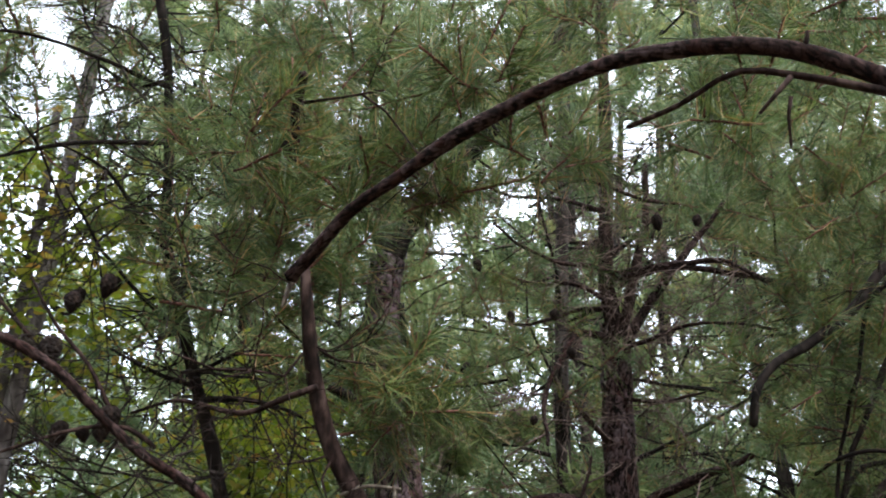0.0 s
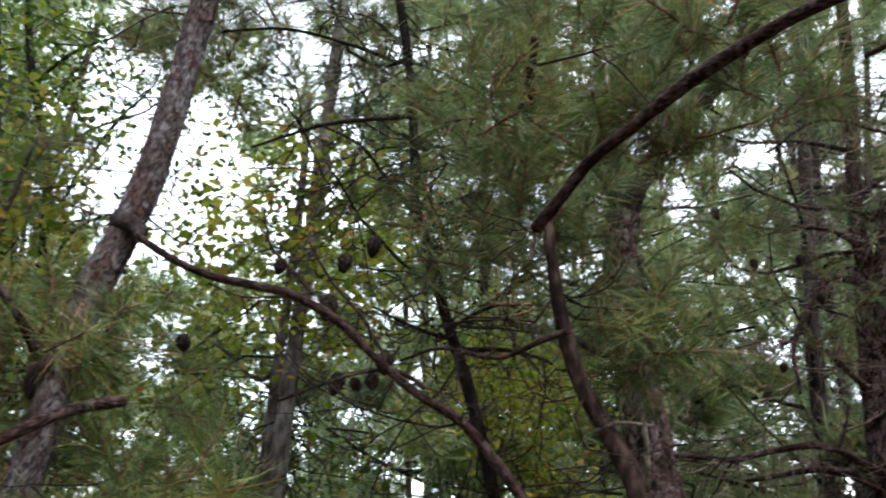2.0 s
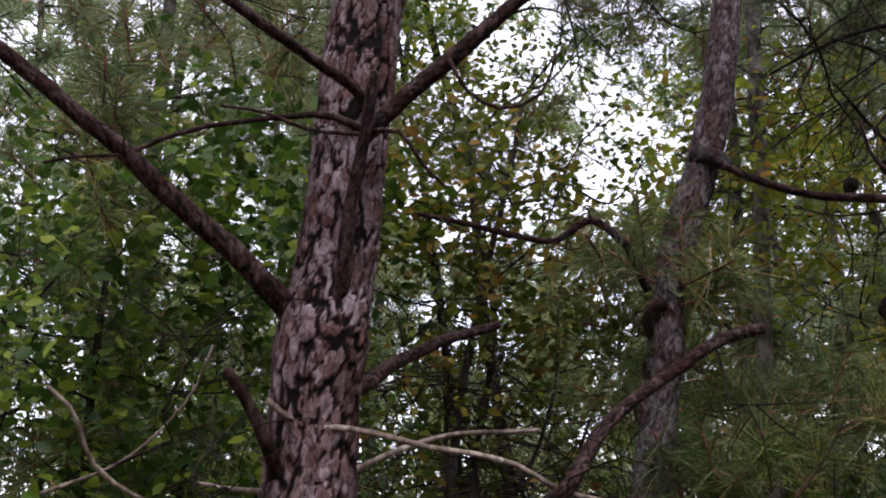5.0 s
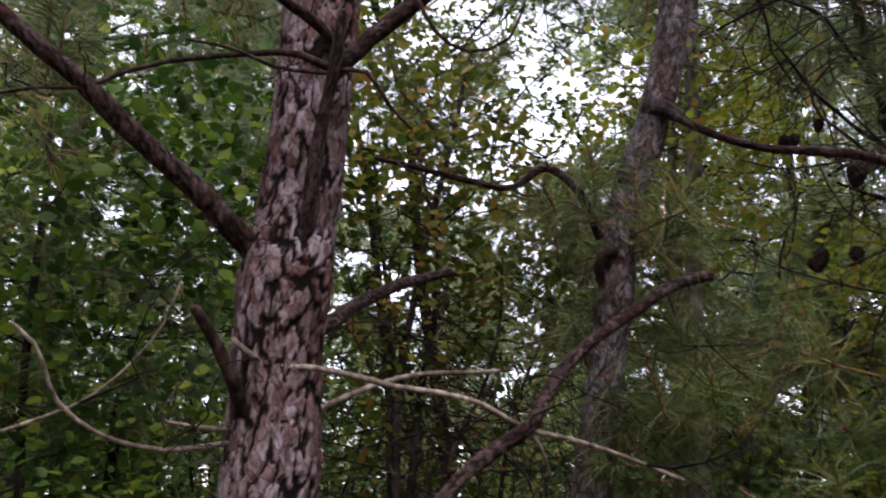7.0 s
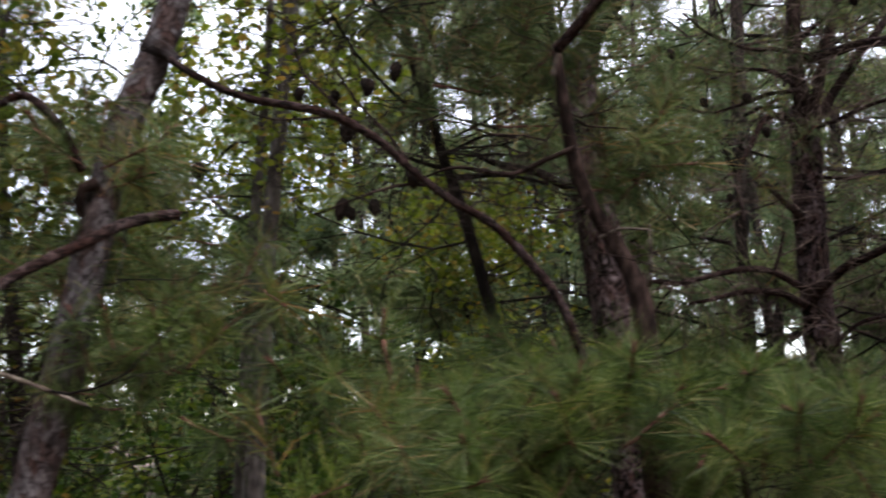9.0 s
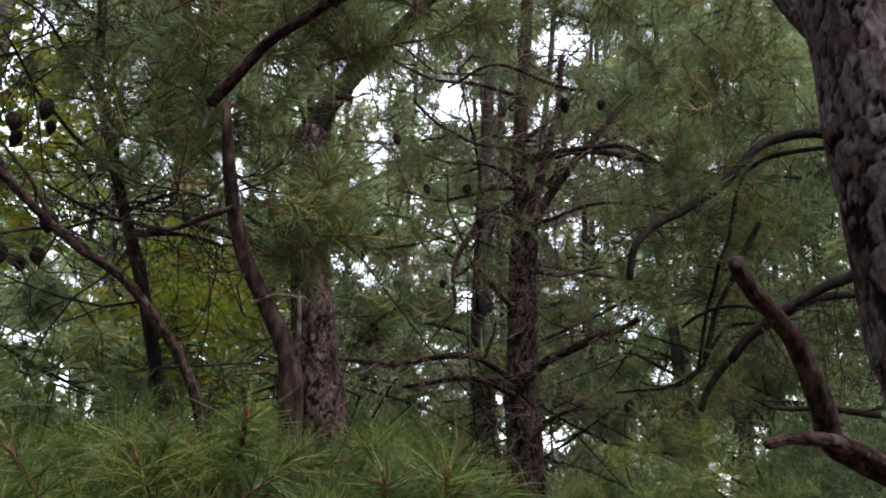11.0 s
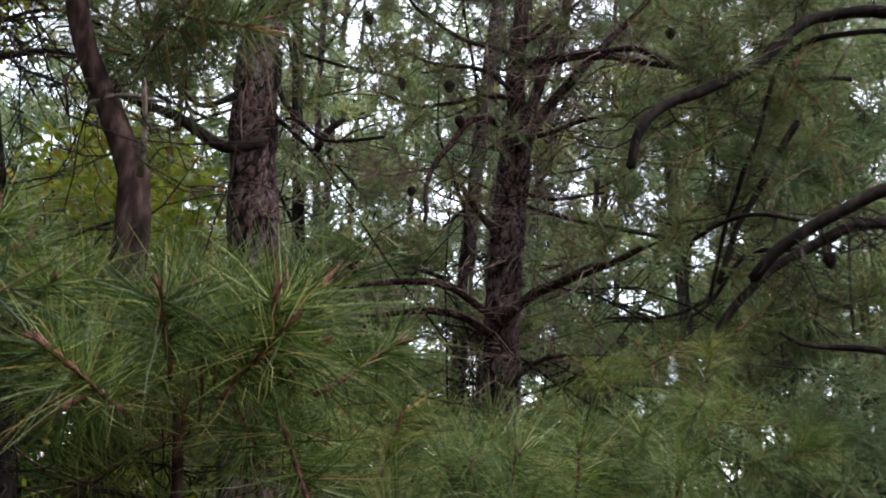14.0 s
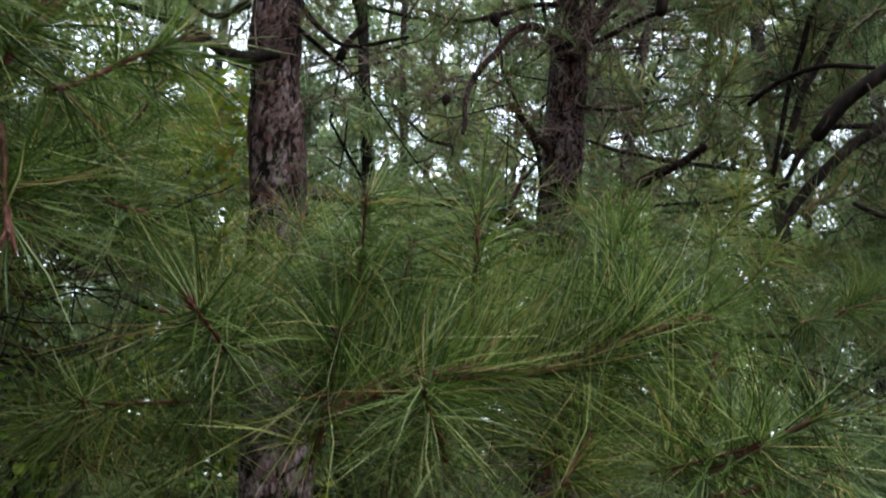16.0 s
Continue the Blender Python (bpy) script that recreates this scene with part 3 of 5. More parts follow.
limb(L, "twig", [(-1.442, 1.755, 2.021), (-1.480, 1.739, 2.009), (-1.486, 1.755, 1.942)], 0.0178, 0.0123)
limb(L, "limb", [(-1.275, 1.780, 2.333), (-1.131, 1.793, 2.243), (-0.987, 1.801, 2.192), (-0.860, 1.806, 2.158), (-0.765, 1.814, 2.096), (-0.671, 1.823, 2.014), (-0.580, 1.832, 1.933), (-0.489, 1.839, 1.867), (-0.401, 1.848, 1.776), (-0.347, 1.854, 1.688), (-0.307, 1.859, 1.595), (-0.276, 1.863, 1.479)], 0.0092, 0.0121)
limb(L, "twig", [(-0.856, 1.896, 2.187), (-0.922, 1.870, 2.266), (-0.948, 1.861, 2.295), (-0.971, 1.839, 2.394)], 0.0050, 0.0029)
limb(L, "twig", [(-0.602, 1.977, 1.968), (-0.656, 1.962, 2.004), (-0.740, 1.947, 2.007), (-0.826, 1.938, 1.982), (-0.942, 1.927, 1.943)], 0.0050, 0.0029)
limb(L, "twig", [(-0.696, 1.947, 2.048), (-0.753, 1.953, 2.143), (-0.827, 1.957, 2.227), (-0.903, 1.962, 2.344)], 0.0057, 0.0030)
limb(L, "twig", [(-0.884, 1.891, 2.187), (-1.060, 1.924, 2.206), (-1.159, 1.938, 2.249)], 0.0036, 0.0022)
C = tree((-0.2, 2.2, 0), "crooked young pine stem with dark red-brown bark", (BARK_RED, BARK_RED, 0.0))
limb(C, "trunk", [(-0.130, 2.200, -0.050), (-0.132, 2.200, 1.300), (-0.135, 2.200, 1.500), (-0.138, 2.200, 1.690), (-0.147, 2.200, 1.760), (-0.172, 2.200, 1.815), (-0.215, 2.195, 1.900), (-0.258, 2.185, 1.980), (-0.293, 2.160, 2.100), (-0.310, 2.120, 2.220), (-0.318, 2.095, 2.330), (-0.323, 2.083, 2.400)], 0.0680, 0.0130)
limb(C, "dead_twig", [(-0.306, 1.859, 2.317), (-0.314, 1.848, 2.276), (-0.327, 1.830, 2.220)], 0.0082, 0.0040)
limb(C, "dead_twig", [(-0.121, 2.143, 1.744), (-0.113, 2.097, 1.825), (-0.114, 2.059, 1.890)], 0.0073, 0.0036)
limb(C, "dead_twig", [(-0.241, 2.179, 1.886), (-0.196, 2.172, 1.904), (-0.105, 2.168, 1.897)], 0.0052, 0.0033)
limb(C, "limb", [(-0.287, 2.090, 2.114), (-0.366, 2.117, 2.094), (-0.462, 2.151, 2.069), (-0.607, 2.181, 2.106), (-0.740, 2.219, 2.089)], 0.0074, 0.0039)
limb(C, "limb", [(-0.349, 2.063, 2.699), (-0.352, 2.026, 2.748), (-0.334, 1.981, 2.807), (-0.321, 1.957, 2.838)], 0.0096, 0.0120)
limb(C, "twig", [(-0.326, 1.981, 2.773), (-0.241, 1.997, 2.795), (-0.135, 2.016, 2.823)], 0.0047, 0.0027)
N = tree((0.95, 1.07, 0), "plated pine trunk, its shade put into the dark bark colour, with a long arching limb", (BARK_PLATES_SHADED, BARK_RED, 0.011))
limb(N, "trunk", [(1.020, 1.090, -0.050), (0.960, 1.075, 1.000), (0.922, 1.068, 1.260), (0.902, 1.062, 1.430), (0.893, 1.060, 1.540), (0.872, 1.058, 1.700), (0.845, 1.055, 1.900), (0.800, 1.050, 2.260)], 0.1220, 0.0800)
limb(N, "limb", [(0.900, 1.080, 1.385), (0.785, 1.050, 1.416), (0.732, 1.030, 1.438), (0.685, 1.005, 1.462), (0.660, 0.972, 1.503), (0.641, 0.950, 1.536), (0.611, 0.925, 1.583), (0.576, 0.900, 1.611), (0.541, 0.880, 1.640), (0.519, 0.866, 1.668)], 0.0265, 0.0105)
limb(N, "limb", [(0.880, 1.020, 1.395), (0.765, 0.995, 1.425), (0.670, 0.970, 1.453), (0.615, 0.940, 1.456), (0.585, 0.920, 1.454), (0.552, 0.897, 1.449)], 0.0150, 0.0055)
limb(N, "stub", [(0.880, 1.060, 1.355), (0.792, 1.050, 1.371), (0.705, 1.020, 1.374)], 0.0140, 0.0070)
limb(N, "limb", [(0.832, 1.050, 1.960), (0.815, 1.120, 2.080), (0.798, 1.210, 2.220), (0.768, 1.322, 2.395), (0.687, 1.394, 2.489), (0.604, 1.412, 2.527), (0.516, 1.432, 2.557), (0.425, 1.459, 2.571), (0.330, 1.491, 2.570), (0.231, 1.533, 2.550), (0.128, 1.579, 2.520), (0.021, 1.630, 2.482), (-0.090, 1.683, 2.437), (-0.182, 1.733, 2.389), (-0.254, 1.785, 2.328), (-0.313, 1.825, 2.281)], 0.0173, 0.0126)
limb(N, "limb", [(0.794, 1.289, 2.341), (0.728, 1.365, 2.422), (0.600, 1.416, 2.488), (0.525, 1.447, 2.511), (0.428, 1.511, 2.487), (0.344, 1.561, 2.470)], 0.0086, 0.0052)
limb(N, "stub", [(0.624, 1.403, 2.521), (0.628, 1.389, 2.557)], 0.0058, 0.0039)
limb(N, "stub", [(0.592, 1.399, 2.475), (0.563, 1.411, 2.445), (0.538, 1.420, 2.418)], 0.0057, 0.0029)
limb(N, "twig", [(-0.030, 1.736, 2.488), (-0.012, 1.732, 2.499), (0.022, 1.725, 2.517)], 0.0051, 0.0029)
limb(N, "twig", [(0.591, 1.411, 2.444), (0.583, 1.424, 2.409), (0.590, 1.441, 2.364)], 0.0043, 0.0024)
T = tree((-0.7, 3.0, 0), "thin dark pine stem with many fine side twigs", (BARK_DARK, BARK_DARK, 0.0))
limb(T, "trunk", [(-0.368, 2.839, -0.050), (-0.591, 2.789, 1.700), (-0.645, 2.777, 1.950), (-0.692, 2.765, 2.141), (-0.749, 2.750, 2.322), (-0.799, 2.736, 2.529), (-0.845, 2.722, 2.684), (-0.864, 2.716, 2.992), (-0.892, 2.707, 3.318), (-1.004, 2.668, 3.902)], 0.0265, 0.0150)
limb(T, "limb", [(-0.836, 2.680, 2.668), (-0.902, 2.574, 2.749), (-0.961, 2.458, 2.839), (-1.069, 2.349, 2.874)], 0.0083, 0.0034)
limb(T, "limb", [(-0.827, 2.572, 2.982), (-0.968, 2.462, 2.930), (-1.106, 2.352, 2.859), (-1.232, 2.249, 2.766)], 0.0092, 0.0042)
limb(T, "limb", [(-0.778, 2.777, 2.424), (-0.916, 2.708, 2.546), (-1.017, 2.647, 2.667), (-1.116, 2.567, 2.841)], 0.0083, 0.0037)
limb(T, "limb", [(-0.750, 2.831, 2.285), (-0.856, 2.799, 2.319), (-0.997, 2.748, 2.388)], 0.0083, 0.0037)
limb(T, "limb", [(-0.757, 2.817, 2.320), (-0.599, 2.822, 2.390), (-0.473, 2.852, 2.373)], 0.0074, 0.0037)
limb(T, "limb", [(-0.823, 2.518, 3.139), (-0.988, 2.373, 3.155), (-1.125, 2.251, 3.156), (-1.294, 2.122, 3.096)], 0.0074, 0.0033)
limb(T, "limb", [(-0.734, 2.846, 2.250), (-0.528, 2.665, 2.204), (-0.384, 2.524, 2.128)], 0.0111, 0.0048)
limb(T, "limb", [(-0.826, 2.511, 3.156), (-0.918, 2.500, 3.138), (-1.023, 2.462, 3.190)], 0.0092, 0.0046)
M = tree((-0.2, 4.2, 0), "mature pine trunk with flaking bark that bends aside higher up", (BARK_PLATES_RED, BARK_DARK, 0.008))
limb(M, "trunk", [(-0.064, 4.140, -0.050), (-0.128, 4.132, 1.299), (-0.162, 4.128, 1.724), (-0.201, 4.123, 2.067), (-0.227, 4.119, 2.267), (-0.263, 4.114, 2.628), (-0.273, 4.112, 3.005), (-0.257, 4.114, 3.146)], 0.1436, 0.0815)
limb(M, "stem", [(-0.265, 4.115, 3.034), (-0.220, 4.115, 3.204), (-0.143, 4.119, 3.353), (0.003, 4.126, 3.540), (0.204, 4.128, 3.762), (0.514, 4.110, 4.170)], 0.0617, 0.0268)
limb(M, "limb", [(-0.200, 3.945, 2.485), (-0.322, 3.899, 2.437), (-0.397, 3.850, 2.467), (-0.488, 3.790, 2.501), (-0.628, 3.710, 2.521), (-0.743, 3.629, 2.560)], 0.0250, 0.0114)
limb(M, "limb", [(-0.304, 3.906, 2.652), (-0.426, 3.920, 2.605), (-0.534, 3.909, 2.660)], 0.0146, 0.0073)
limb(M, "limb", [(-0.061, 4.080, 3.302), (-0.164, 4.061, 3.352), (-0.241, 4.023, 3.452)], 0.0209, 0.0118)
limb(M, "limb", [(-0.192, 4.094, 2.930), (-0.166, 4.051, 2.749), (-0.094, 4.020, 2.634), (0.013, 3.986, 2.535), (0.262, 3.915, 2.535)], 0.0150, 0.0059)
limb(M, "limb", [(-0.179, 4.099, 2.656), (-0.046, 4.157, 2.560), (0.014, 4.185, 2.512)], 0.0115, 0.0064)
limb(M, "stub", [(-0.001, 4.040, 2.500), (0.047, 4.018, 2.586), (0.098, 4.006, 2.630)], 0.0150, 0.0107)
R = tree((0.86, 4.7, 0), "straight pine trunk with whorls of bare dead branches", (BARK_PLATES_RED, BARK_RED, 0.006))
limb(R, "trunk", [(0.889, 4.672, -0.050), (0.875, 4.674, 0.778), (0.857, 4.676, 1.347), (0.835, 4.679, 2.011), (0.856, 4.676, 2.726), (0.871, 4.674, 2.977)], 0.1037, 0.0715)
limb(R, "stem", [(0.861, 4.642, 2.902), (0.835, 4.630, 3.183), (0.872, 4.601, 3.664), (0.900, 4.564, 4.338), (0.930, 4.510, 5.422)], 0.0426, 0.0249)
limb(R, "stem", [(0.867, 4.621, 2.865), (0.932, 4.611, 3.052), (0.978, 4.604, 3.243), (1.054, 4.591, 3.502), (1.088, 4.585, 3.837)], 0.0311, 0.0170)
limb(R, "limb", [(0.826, 4.606, 2.000), (0.948, 4.477, 2.096), (1.089, 4.335, 2.158), (1.222, 4.193, 2.194), (1.300, 4.098, 2.230)], 0.0281, 0.0154)
limb(R, "limb", [(0.826, 4.606, 1.972), (0.707, 4.557, 2.041), (0.590, 4.507, 2.100), (0.407, 4.434, 2.101), (0.153, 4.314, 2.042), (-0.109, 4.302, 2.065)], 0.0197, 0.0105)
limb(R, "limb", [(0.776, 4.612, 1.929), (0.658, 4.625, 1.999), (0.489, 4.637, 2.016), (0.208, 4.645, 1.976)], 0.0211, 0.0098)
limb(R, "stub", [(0.783, 4.611, 2.390), (0.708, 4.586, 2.455), (0.617, 4.548, 2.561)], 0.0197, 0.0111)
limb(R, "limb", [(0.855, 4.602, 2.796), (0.943, 4.589, 2.935), (1.031, 4.575, 3.059), (1.150, 4.553, 3.214), (1.268, 4.528, 3.353), (1.446, 4.483, 3.569)], 0.0309, 0.0113)
limb(R, "limb", [(0.864, 4.601, 2.827), (0.990, 4.520, 2.852), (1.170, 4.391, 2.891), (1.362, 4.243, 2.854), (1.494, 4.127, 2.785)], 0.0127, 0.0065)
limb(R, "limb", [(0.244, 4.235, 3.376), (0.362, 4.331, 3.304), (0.542, 4.443, 3.252), (0.791, 4.563, 3.250), (0.871, 4.600, 3.237)], 0.0064, 0.0141)
limb(R, "limb", [(1.492, 4.044, 2.968), (1.315, 4.241, 3.156), (1.122, 4.410, 3.202), (0.871, 4.600, 3.230)], 0.0128, 0.0169)
limb(R, "limb", [(0.403, 4.061, 3.375), (0.651, 4.106, 3.530), (0.961, 4.138, 3.440), (1.102, 4.144, 3.420)], 0.0074, 0.0103)
limb(R, "limb", [(0.870, 4.600, 2.858), (0.791, 4.565, 2.890), (0.654, 4.510, 2.888), (0.549, 4.435, 2.733), (0.462, 4.351, 2.560), (0.446, 4.229, 2.307)], 0.0211, 0.0077)
limb(R, "limb", [(0.871, 4.600, 3.204), (1.147, 4.391, 3.180), (1.359, 4.201, 3.082), (1.565, 3.979, 2.937), (1.893, 3.527, 2.747)], 0.0169, 0.0083)
limb(R, "limb", [(0.870, 4.600, 3.014), (0.707, 4.620, 3.173), (0.437, 4.640, 3.202), (0.255, 4.645, 3.276)], 0.0141, 0.0056)
limb(R, "limb", [(0.870, 4.600, 3.045), (0.678, 4.623, 3.046), (0.412, 4.641, 2.979), (0.202, 4.645, 3.035)], 0.0141, 0.0056)
limb(R, "limb", [(0.871, 4.600, 3.334), (1.036, 4.574, 3.460), (1.186, 4.545, 3.619)], 0.0169, 0.0070)
limb(R, "limb", [(0.869, 4.600, 2.583), (1.026, 4.576, 2.561), (1.251, 4.531, 2.593)], 0.0113, 0.0056)
limb(R, "limb", [(0.622, 4.548, 2.113), (0.671, 4.543, 2.241), (0.681, 4.542, 2.299)], 0.0111, 0.0069)
limb(R, "limb", [(0.840, 4.604, 1.695), (1.018, 4.577, 1.834), (1.288, 4.523, 1.862)], 0.0127, 0.0056)
limb(R, "limb", [(0.839, 4.604, 1.613), (0.662, 4.624, 1.530), (0.471, 4.638, 1.473)], 0.0113, 0.0056)
limb(R, "limb", [(0.872, 4.600, 3.564), (0.612, 4.629, 3.665), (0.366, 4.643, 3.694), (0.116, 4.644, 3.817)], 0.0141, 0.0056)
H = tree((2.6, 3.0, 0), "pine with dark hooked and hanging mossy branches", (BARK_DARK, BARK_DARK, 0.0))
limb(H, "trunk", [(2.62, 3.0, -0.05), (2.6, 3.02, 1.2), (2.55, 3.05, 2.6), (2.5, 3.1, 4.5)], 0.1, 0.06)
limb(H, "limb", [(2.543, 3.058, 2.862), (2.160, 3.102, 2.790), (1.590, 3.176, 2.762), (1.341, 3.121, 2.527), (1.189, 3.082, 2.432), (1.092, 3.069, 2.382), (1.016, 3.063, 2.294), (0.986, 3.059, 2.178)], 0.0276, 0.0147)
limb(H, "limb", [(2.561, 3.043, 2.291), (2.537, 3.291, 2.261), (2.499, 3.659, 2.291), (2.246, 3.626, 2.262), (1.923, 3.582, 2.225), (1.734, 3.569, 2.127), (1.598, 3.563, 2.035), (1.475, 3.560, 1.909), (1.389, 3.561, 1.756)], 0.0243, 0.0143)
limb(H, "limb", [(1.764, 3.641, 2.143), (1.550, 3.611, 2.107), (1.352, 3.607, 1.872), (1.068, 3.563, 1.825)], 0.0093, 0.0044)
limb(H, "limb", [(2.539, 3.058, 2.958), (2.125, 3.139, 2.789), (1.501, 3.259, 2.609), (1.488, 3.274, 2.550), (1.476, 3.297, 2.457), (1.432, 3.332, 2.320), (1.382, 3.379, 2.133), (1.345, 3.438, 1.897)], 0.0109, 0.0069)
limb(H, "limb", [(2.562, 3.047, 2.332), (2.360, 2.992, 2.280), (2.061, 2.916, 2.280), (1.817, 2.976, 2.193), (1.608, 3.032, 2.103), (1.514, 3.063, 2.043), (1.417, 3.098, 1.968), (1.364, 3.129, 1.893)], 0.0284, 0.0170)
limb(H, "limb", [(1.345, 3.438, 1.897), (1.244, 3.454, 1.841), (1.021, 3.466, 1.813)], 0.0078, 0.0043)
limb(H, "limb", [(1.515, 3.131, 2.081), (1.397, 3.193, 2.110), (1.290, 3.266, 2.075), (1.251, 3.300, 2.048)], 0.0079, 0.0075)
limb(H, "limb", [(1.921, 3.167, 1.700), (1.698, 3.196, 1.729), (1.537, 3.220, 1.738), (1.479, 3.224, 1.762)], 0.0142, 0.0068)
limb(H, "limb", [(1.602, 3.321, 2.479), (1.501, 3.355, 2.285), (1.425, 3.382, 2.132), (1.368, 3.415, 1.944)], 0.0121, 0.0098)
Y = tree((-2.2, 4.0, 0), "two-stemmed broadleaf tree turning yellow in autumn", (BARK_GREY, BARK_GREY, 0.0), "broadleaf_tree")
limb(Y, "trunk", [(-1.759, 3.563, -0.050), (-1.711, 3.582, 1.442), (-1.662, 3.600, 2.324), (-1.617, 3.617, 2.831), (-1.578, 3.631, 3.374), (-1.533, 3.646, 4.015), (-1.470, 3.667, 4.906)], 0.0480, 0.0256)
limb(Y, "trunk", [(-1.858, 3.689, -0.050), (-1.813, 3.707, 1.668), (-1.782, 3.720, 2.354), (-1.742, 3.735, 2.883), (-1.720, 3.743, 3.304), (-1.713, 3.746, 3.748)], 0.0393, 0.0183)
limb(Y, "limb", [(-1.608, 3.642, 3.024), (-1.458, 3.673, 3.170), (-1.311, 3.726, 3.242)], 0.0102, 0.0051)
limb(Y, "limb", [(-1.731, 3.761, 2.459), (-1.869, 3.720, 2.363), (-1.969, 3.636, 2.463), (-2.029, 3.588, 2.513)], 0.0128, 0.0077)
S = tree((-2.6, 2.5, 0), "many-stemmed broadleaf sapling with yellowing green leaves", (BARK_PINE, BARK_PINE, 0.0), "broadleaf_sapling")
limb(S, "trunk", [(-2.406, 2.238, -0.050), (-2.371, 2.259, 1.281), (-2.343, 2.275, 1.881), (-2.301, 2.298, 2.106), (-2.255, 2.324, 2.340), (-2.178, 2.363, 2.644), (-2.115, 2.394, 2.962)], 0.0262, 0.0067)
limb(S, "trunk", [(-2.423, 2.251, -0.050), (-2.349, 2.292, 1.279), (-2.300, 2.320, 1.789), (-2.254, 2.345, 2.031), (-2.240, 2.352, 2.265), (-2.285, 2.328, 2.550), (-2.296, 2.322, 2.868)], 0.0238, 0.0057)
limb(S, "trunk", [(-2.486, 2.218, -0.050), (-2.285, 2.324, 1.311), (-2.214, 2.362, 1.587), (-2.127, 2.405, 1.764), (-2.069, 2.431, 1.948), (-2.040, 2.444, 2.236)], 0.0161, 0.0046)
limb(S, "trunk", [(-2.422, 2.287, -0.050), (-2.412, 2.293, 1.279), (-2.405, 2.297, 1.776), (-2.402, 2.299, 2.041), (-2.431, 2.282, 2.358), (-2.445, 2.273, 2.669)], 0.0190, 0.0048)
limb(S, "trunk", [(-2.265, 2.573, -0.050), (-2.184, 2.610, 1.258), (-2.156, 2.623, 1.515), (-2.091, 2.651, 1.780), (-2.009, 2.684, 1.974), (-1.924, 2.716, 2.172)], 0.0172, 0.0049)
limb(S, "trunk", [(-2.958, 2.237, -0.050), (-2.358, 2.538, 1.299), (-2.234, 2.601, 1.461), (-2.313, 2.562, 1.692), (-2.433, 2.498, 1.793), (-2.516, 2.449, 1.954)], 0.0147, 0.0049)
K = tree((-2.6, 4.0, 0), "slim broadleaf tree with fine twigs and small leaves", (BARK_DARK, BARK_DARK, 0.0), "broadleaf_tree")
limb(K, "trunk", [(-2.908, 3.887, -0.050), (-3.006, 3.812, 1.776), (-3.082, 3.755, 2.592), (-3.131, 3.717, 3.497), (-3.259, 3.612, 4.132), (-3.330, 3.550, 4.749)], 0.0446, 0.0164)
limb(K, "trunk", [(-3.300, 4.004, -0.050), (-3.373, 3.944, 1.786), (-3.451, 3.879, 2.951), (-3.555, 3.790, 3.924), (-3.652, 3.702, 4.807)], 0.0309, 0.0124)
limb(K, "limb", [(-3.165, 3.821, 3.157), (-2.976, 3.770, 3.497), (-2.782, 3.749, 3.752), (-2.562, 3.747, 3.980), (-2.514, 3.696, 4.178)], 0.0119, 0.0045)
limb(K, "limb", [(-3.137, 3.734, 3.440), (-2.928, 3.719, 3.695), (-2.635, 3.780, 3.810), (-2.418, 3.787, 4.008)], 0.0104, 0.0045)
limb(K, "limb", [(-3.208, 3.883, 2.930), (-2.974, 3.857, 3.242), (-2.715, 3.926, 3.300), (-2.476, 4.056, 3.159), (-2.225, 4.055, 3.415)], 0.0104, 0.0045)
limb(K, "limb", [(-3.220, 3.937, 2.761), (-2.887, 3.973, 2.988), (-2.526, 3.923, 3.499), (-2.315, 3.947, 3.641)], 0.0089, 0.0045)
limb(K, "limb", [(-3.159, 3.563, 3.921), (-2.944, 3.578, 4.091), (-2.654, 3.648, 4.177), (-2.438, 3.751, 4.093)], 0.0104, 0.0045)
B = tree((-3.2, 1.6, 0), "leafy green broadleaf sapling in the shade", (BARK_DARK, BARK_DARK, 0.0), "broadleaf_sapling")
limb(B, "trunk", [(-3.259, 1.612, -0.050), (-3.275, 1.593, 1.355), (-3.285, 1.580, 1.890), (-3.281, 1.585, 2.141), (-3.273, 1.595, 2.423), (-3.275, 1.593, 2.716)], 0.0223, 0.0080)
limb(B, "trunk", [(-3.341, 1.908, -0.050), (-3.305, 1.946, 1.335), (-3.291, 1.960, 1.626), (-3.280, 1.973, 1.815)], 0.0309, 0.0190)


# ---- young pines among the feet of the trees ----
F = tree((-0.35, 1.8, 0), "bushy young pine with long fresh green needles", (BARK_RED, BARK_RED, 0.0), "pine_sapling")
limb(F, "trunk", [(-0.35, 1.8, -0.05), (-0.37, 1.79, 0.6), (-0.33, 1.8, 1.1), (-0.36, 1.79, 1.35)], 0.02, 0.008)
G = tree((0.05, 1.95, 0), "bushy young pine with drooping tufts of long needles", (BARK_RED, BARK_RED, 0.0), "pine_sapling")
limb(G, "trunk", [(0.05, 1.95, -0.05), (0.03, 1.93, 0.6), (0.06, 1.95, 1.1), (0.04, 1.93, 1.35)], 0.02, 0.008)
E = tree((0.6, 1.9, 0), "young pine with a needle-clad shoot reaching out", (BARK_RED, BARK_RED, 0.0), "pine_sapling")
limb(E, "trunk", [(0.6, 1.9, -0.05), (0.62, 1.88, 0.4), (0.58, 1.86, 0.8), (0.6, 1.85, 1.0)], 0.018, 0.008)


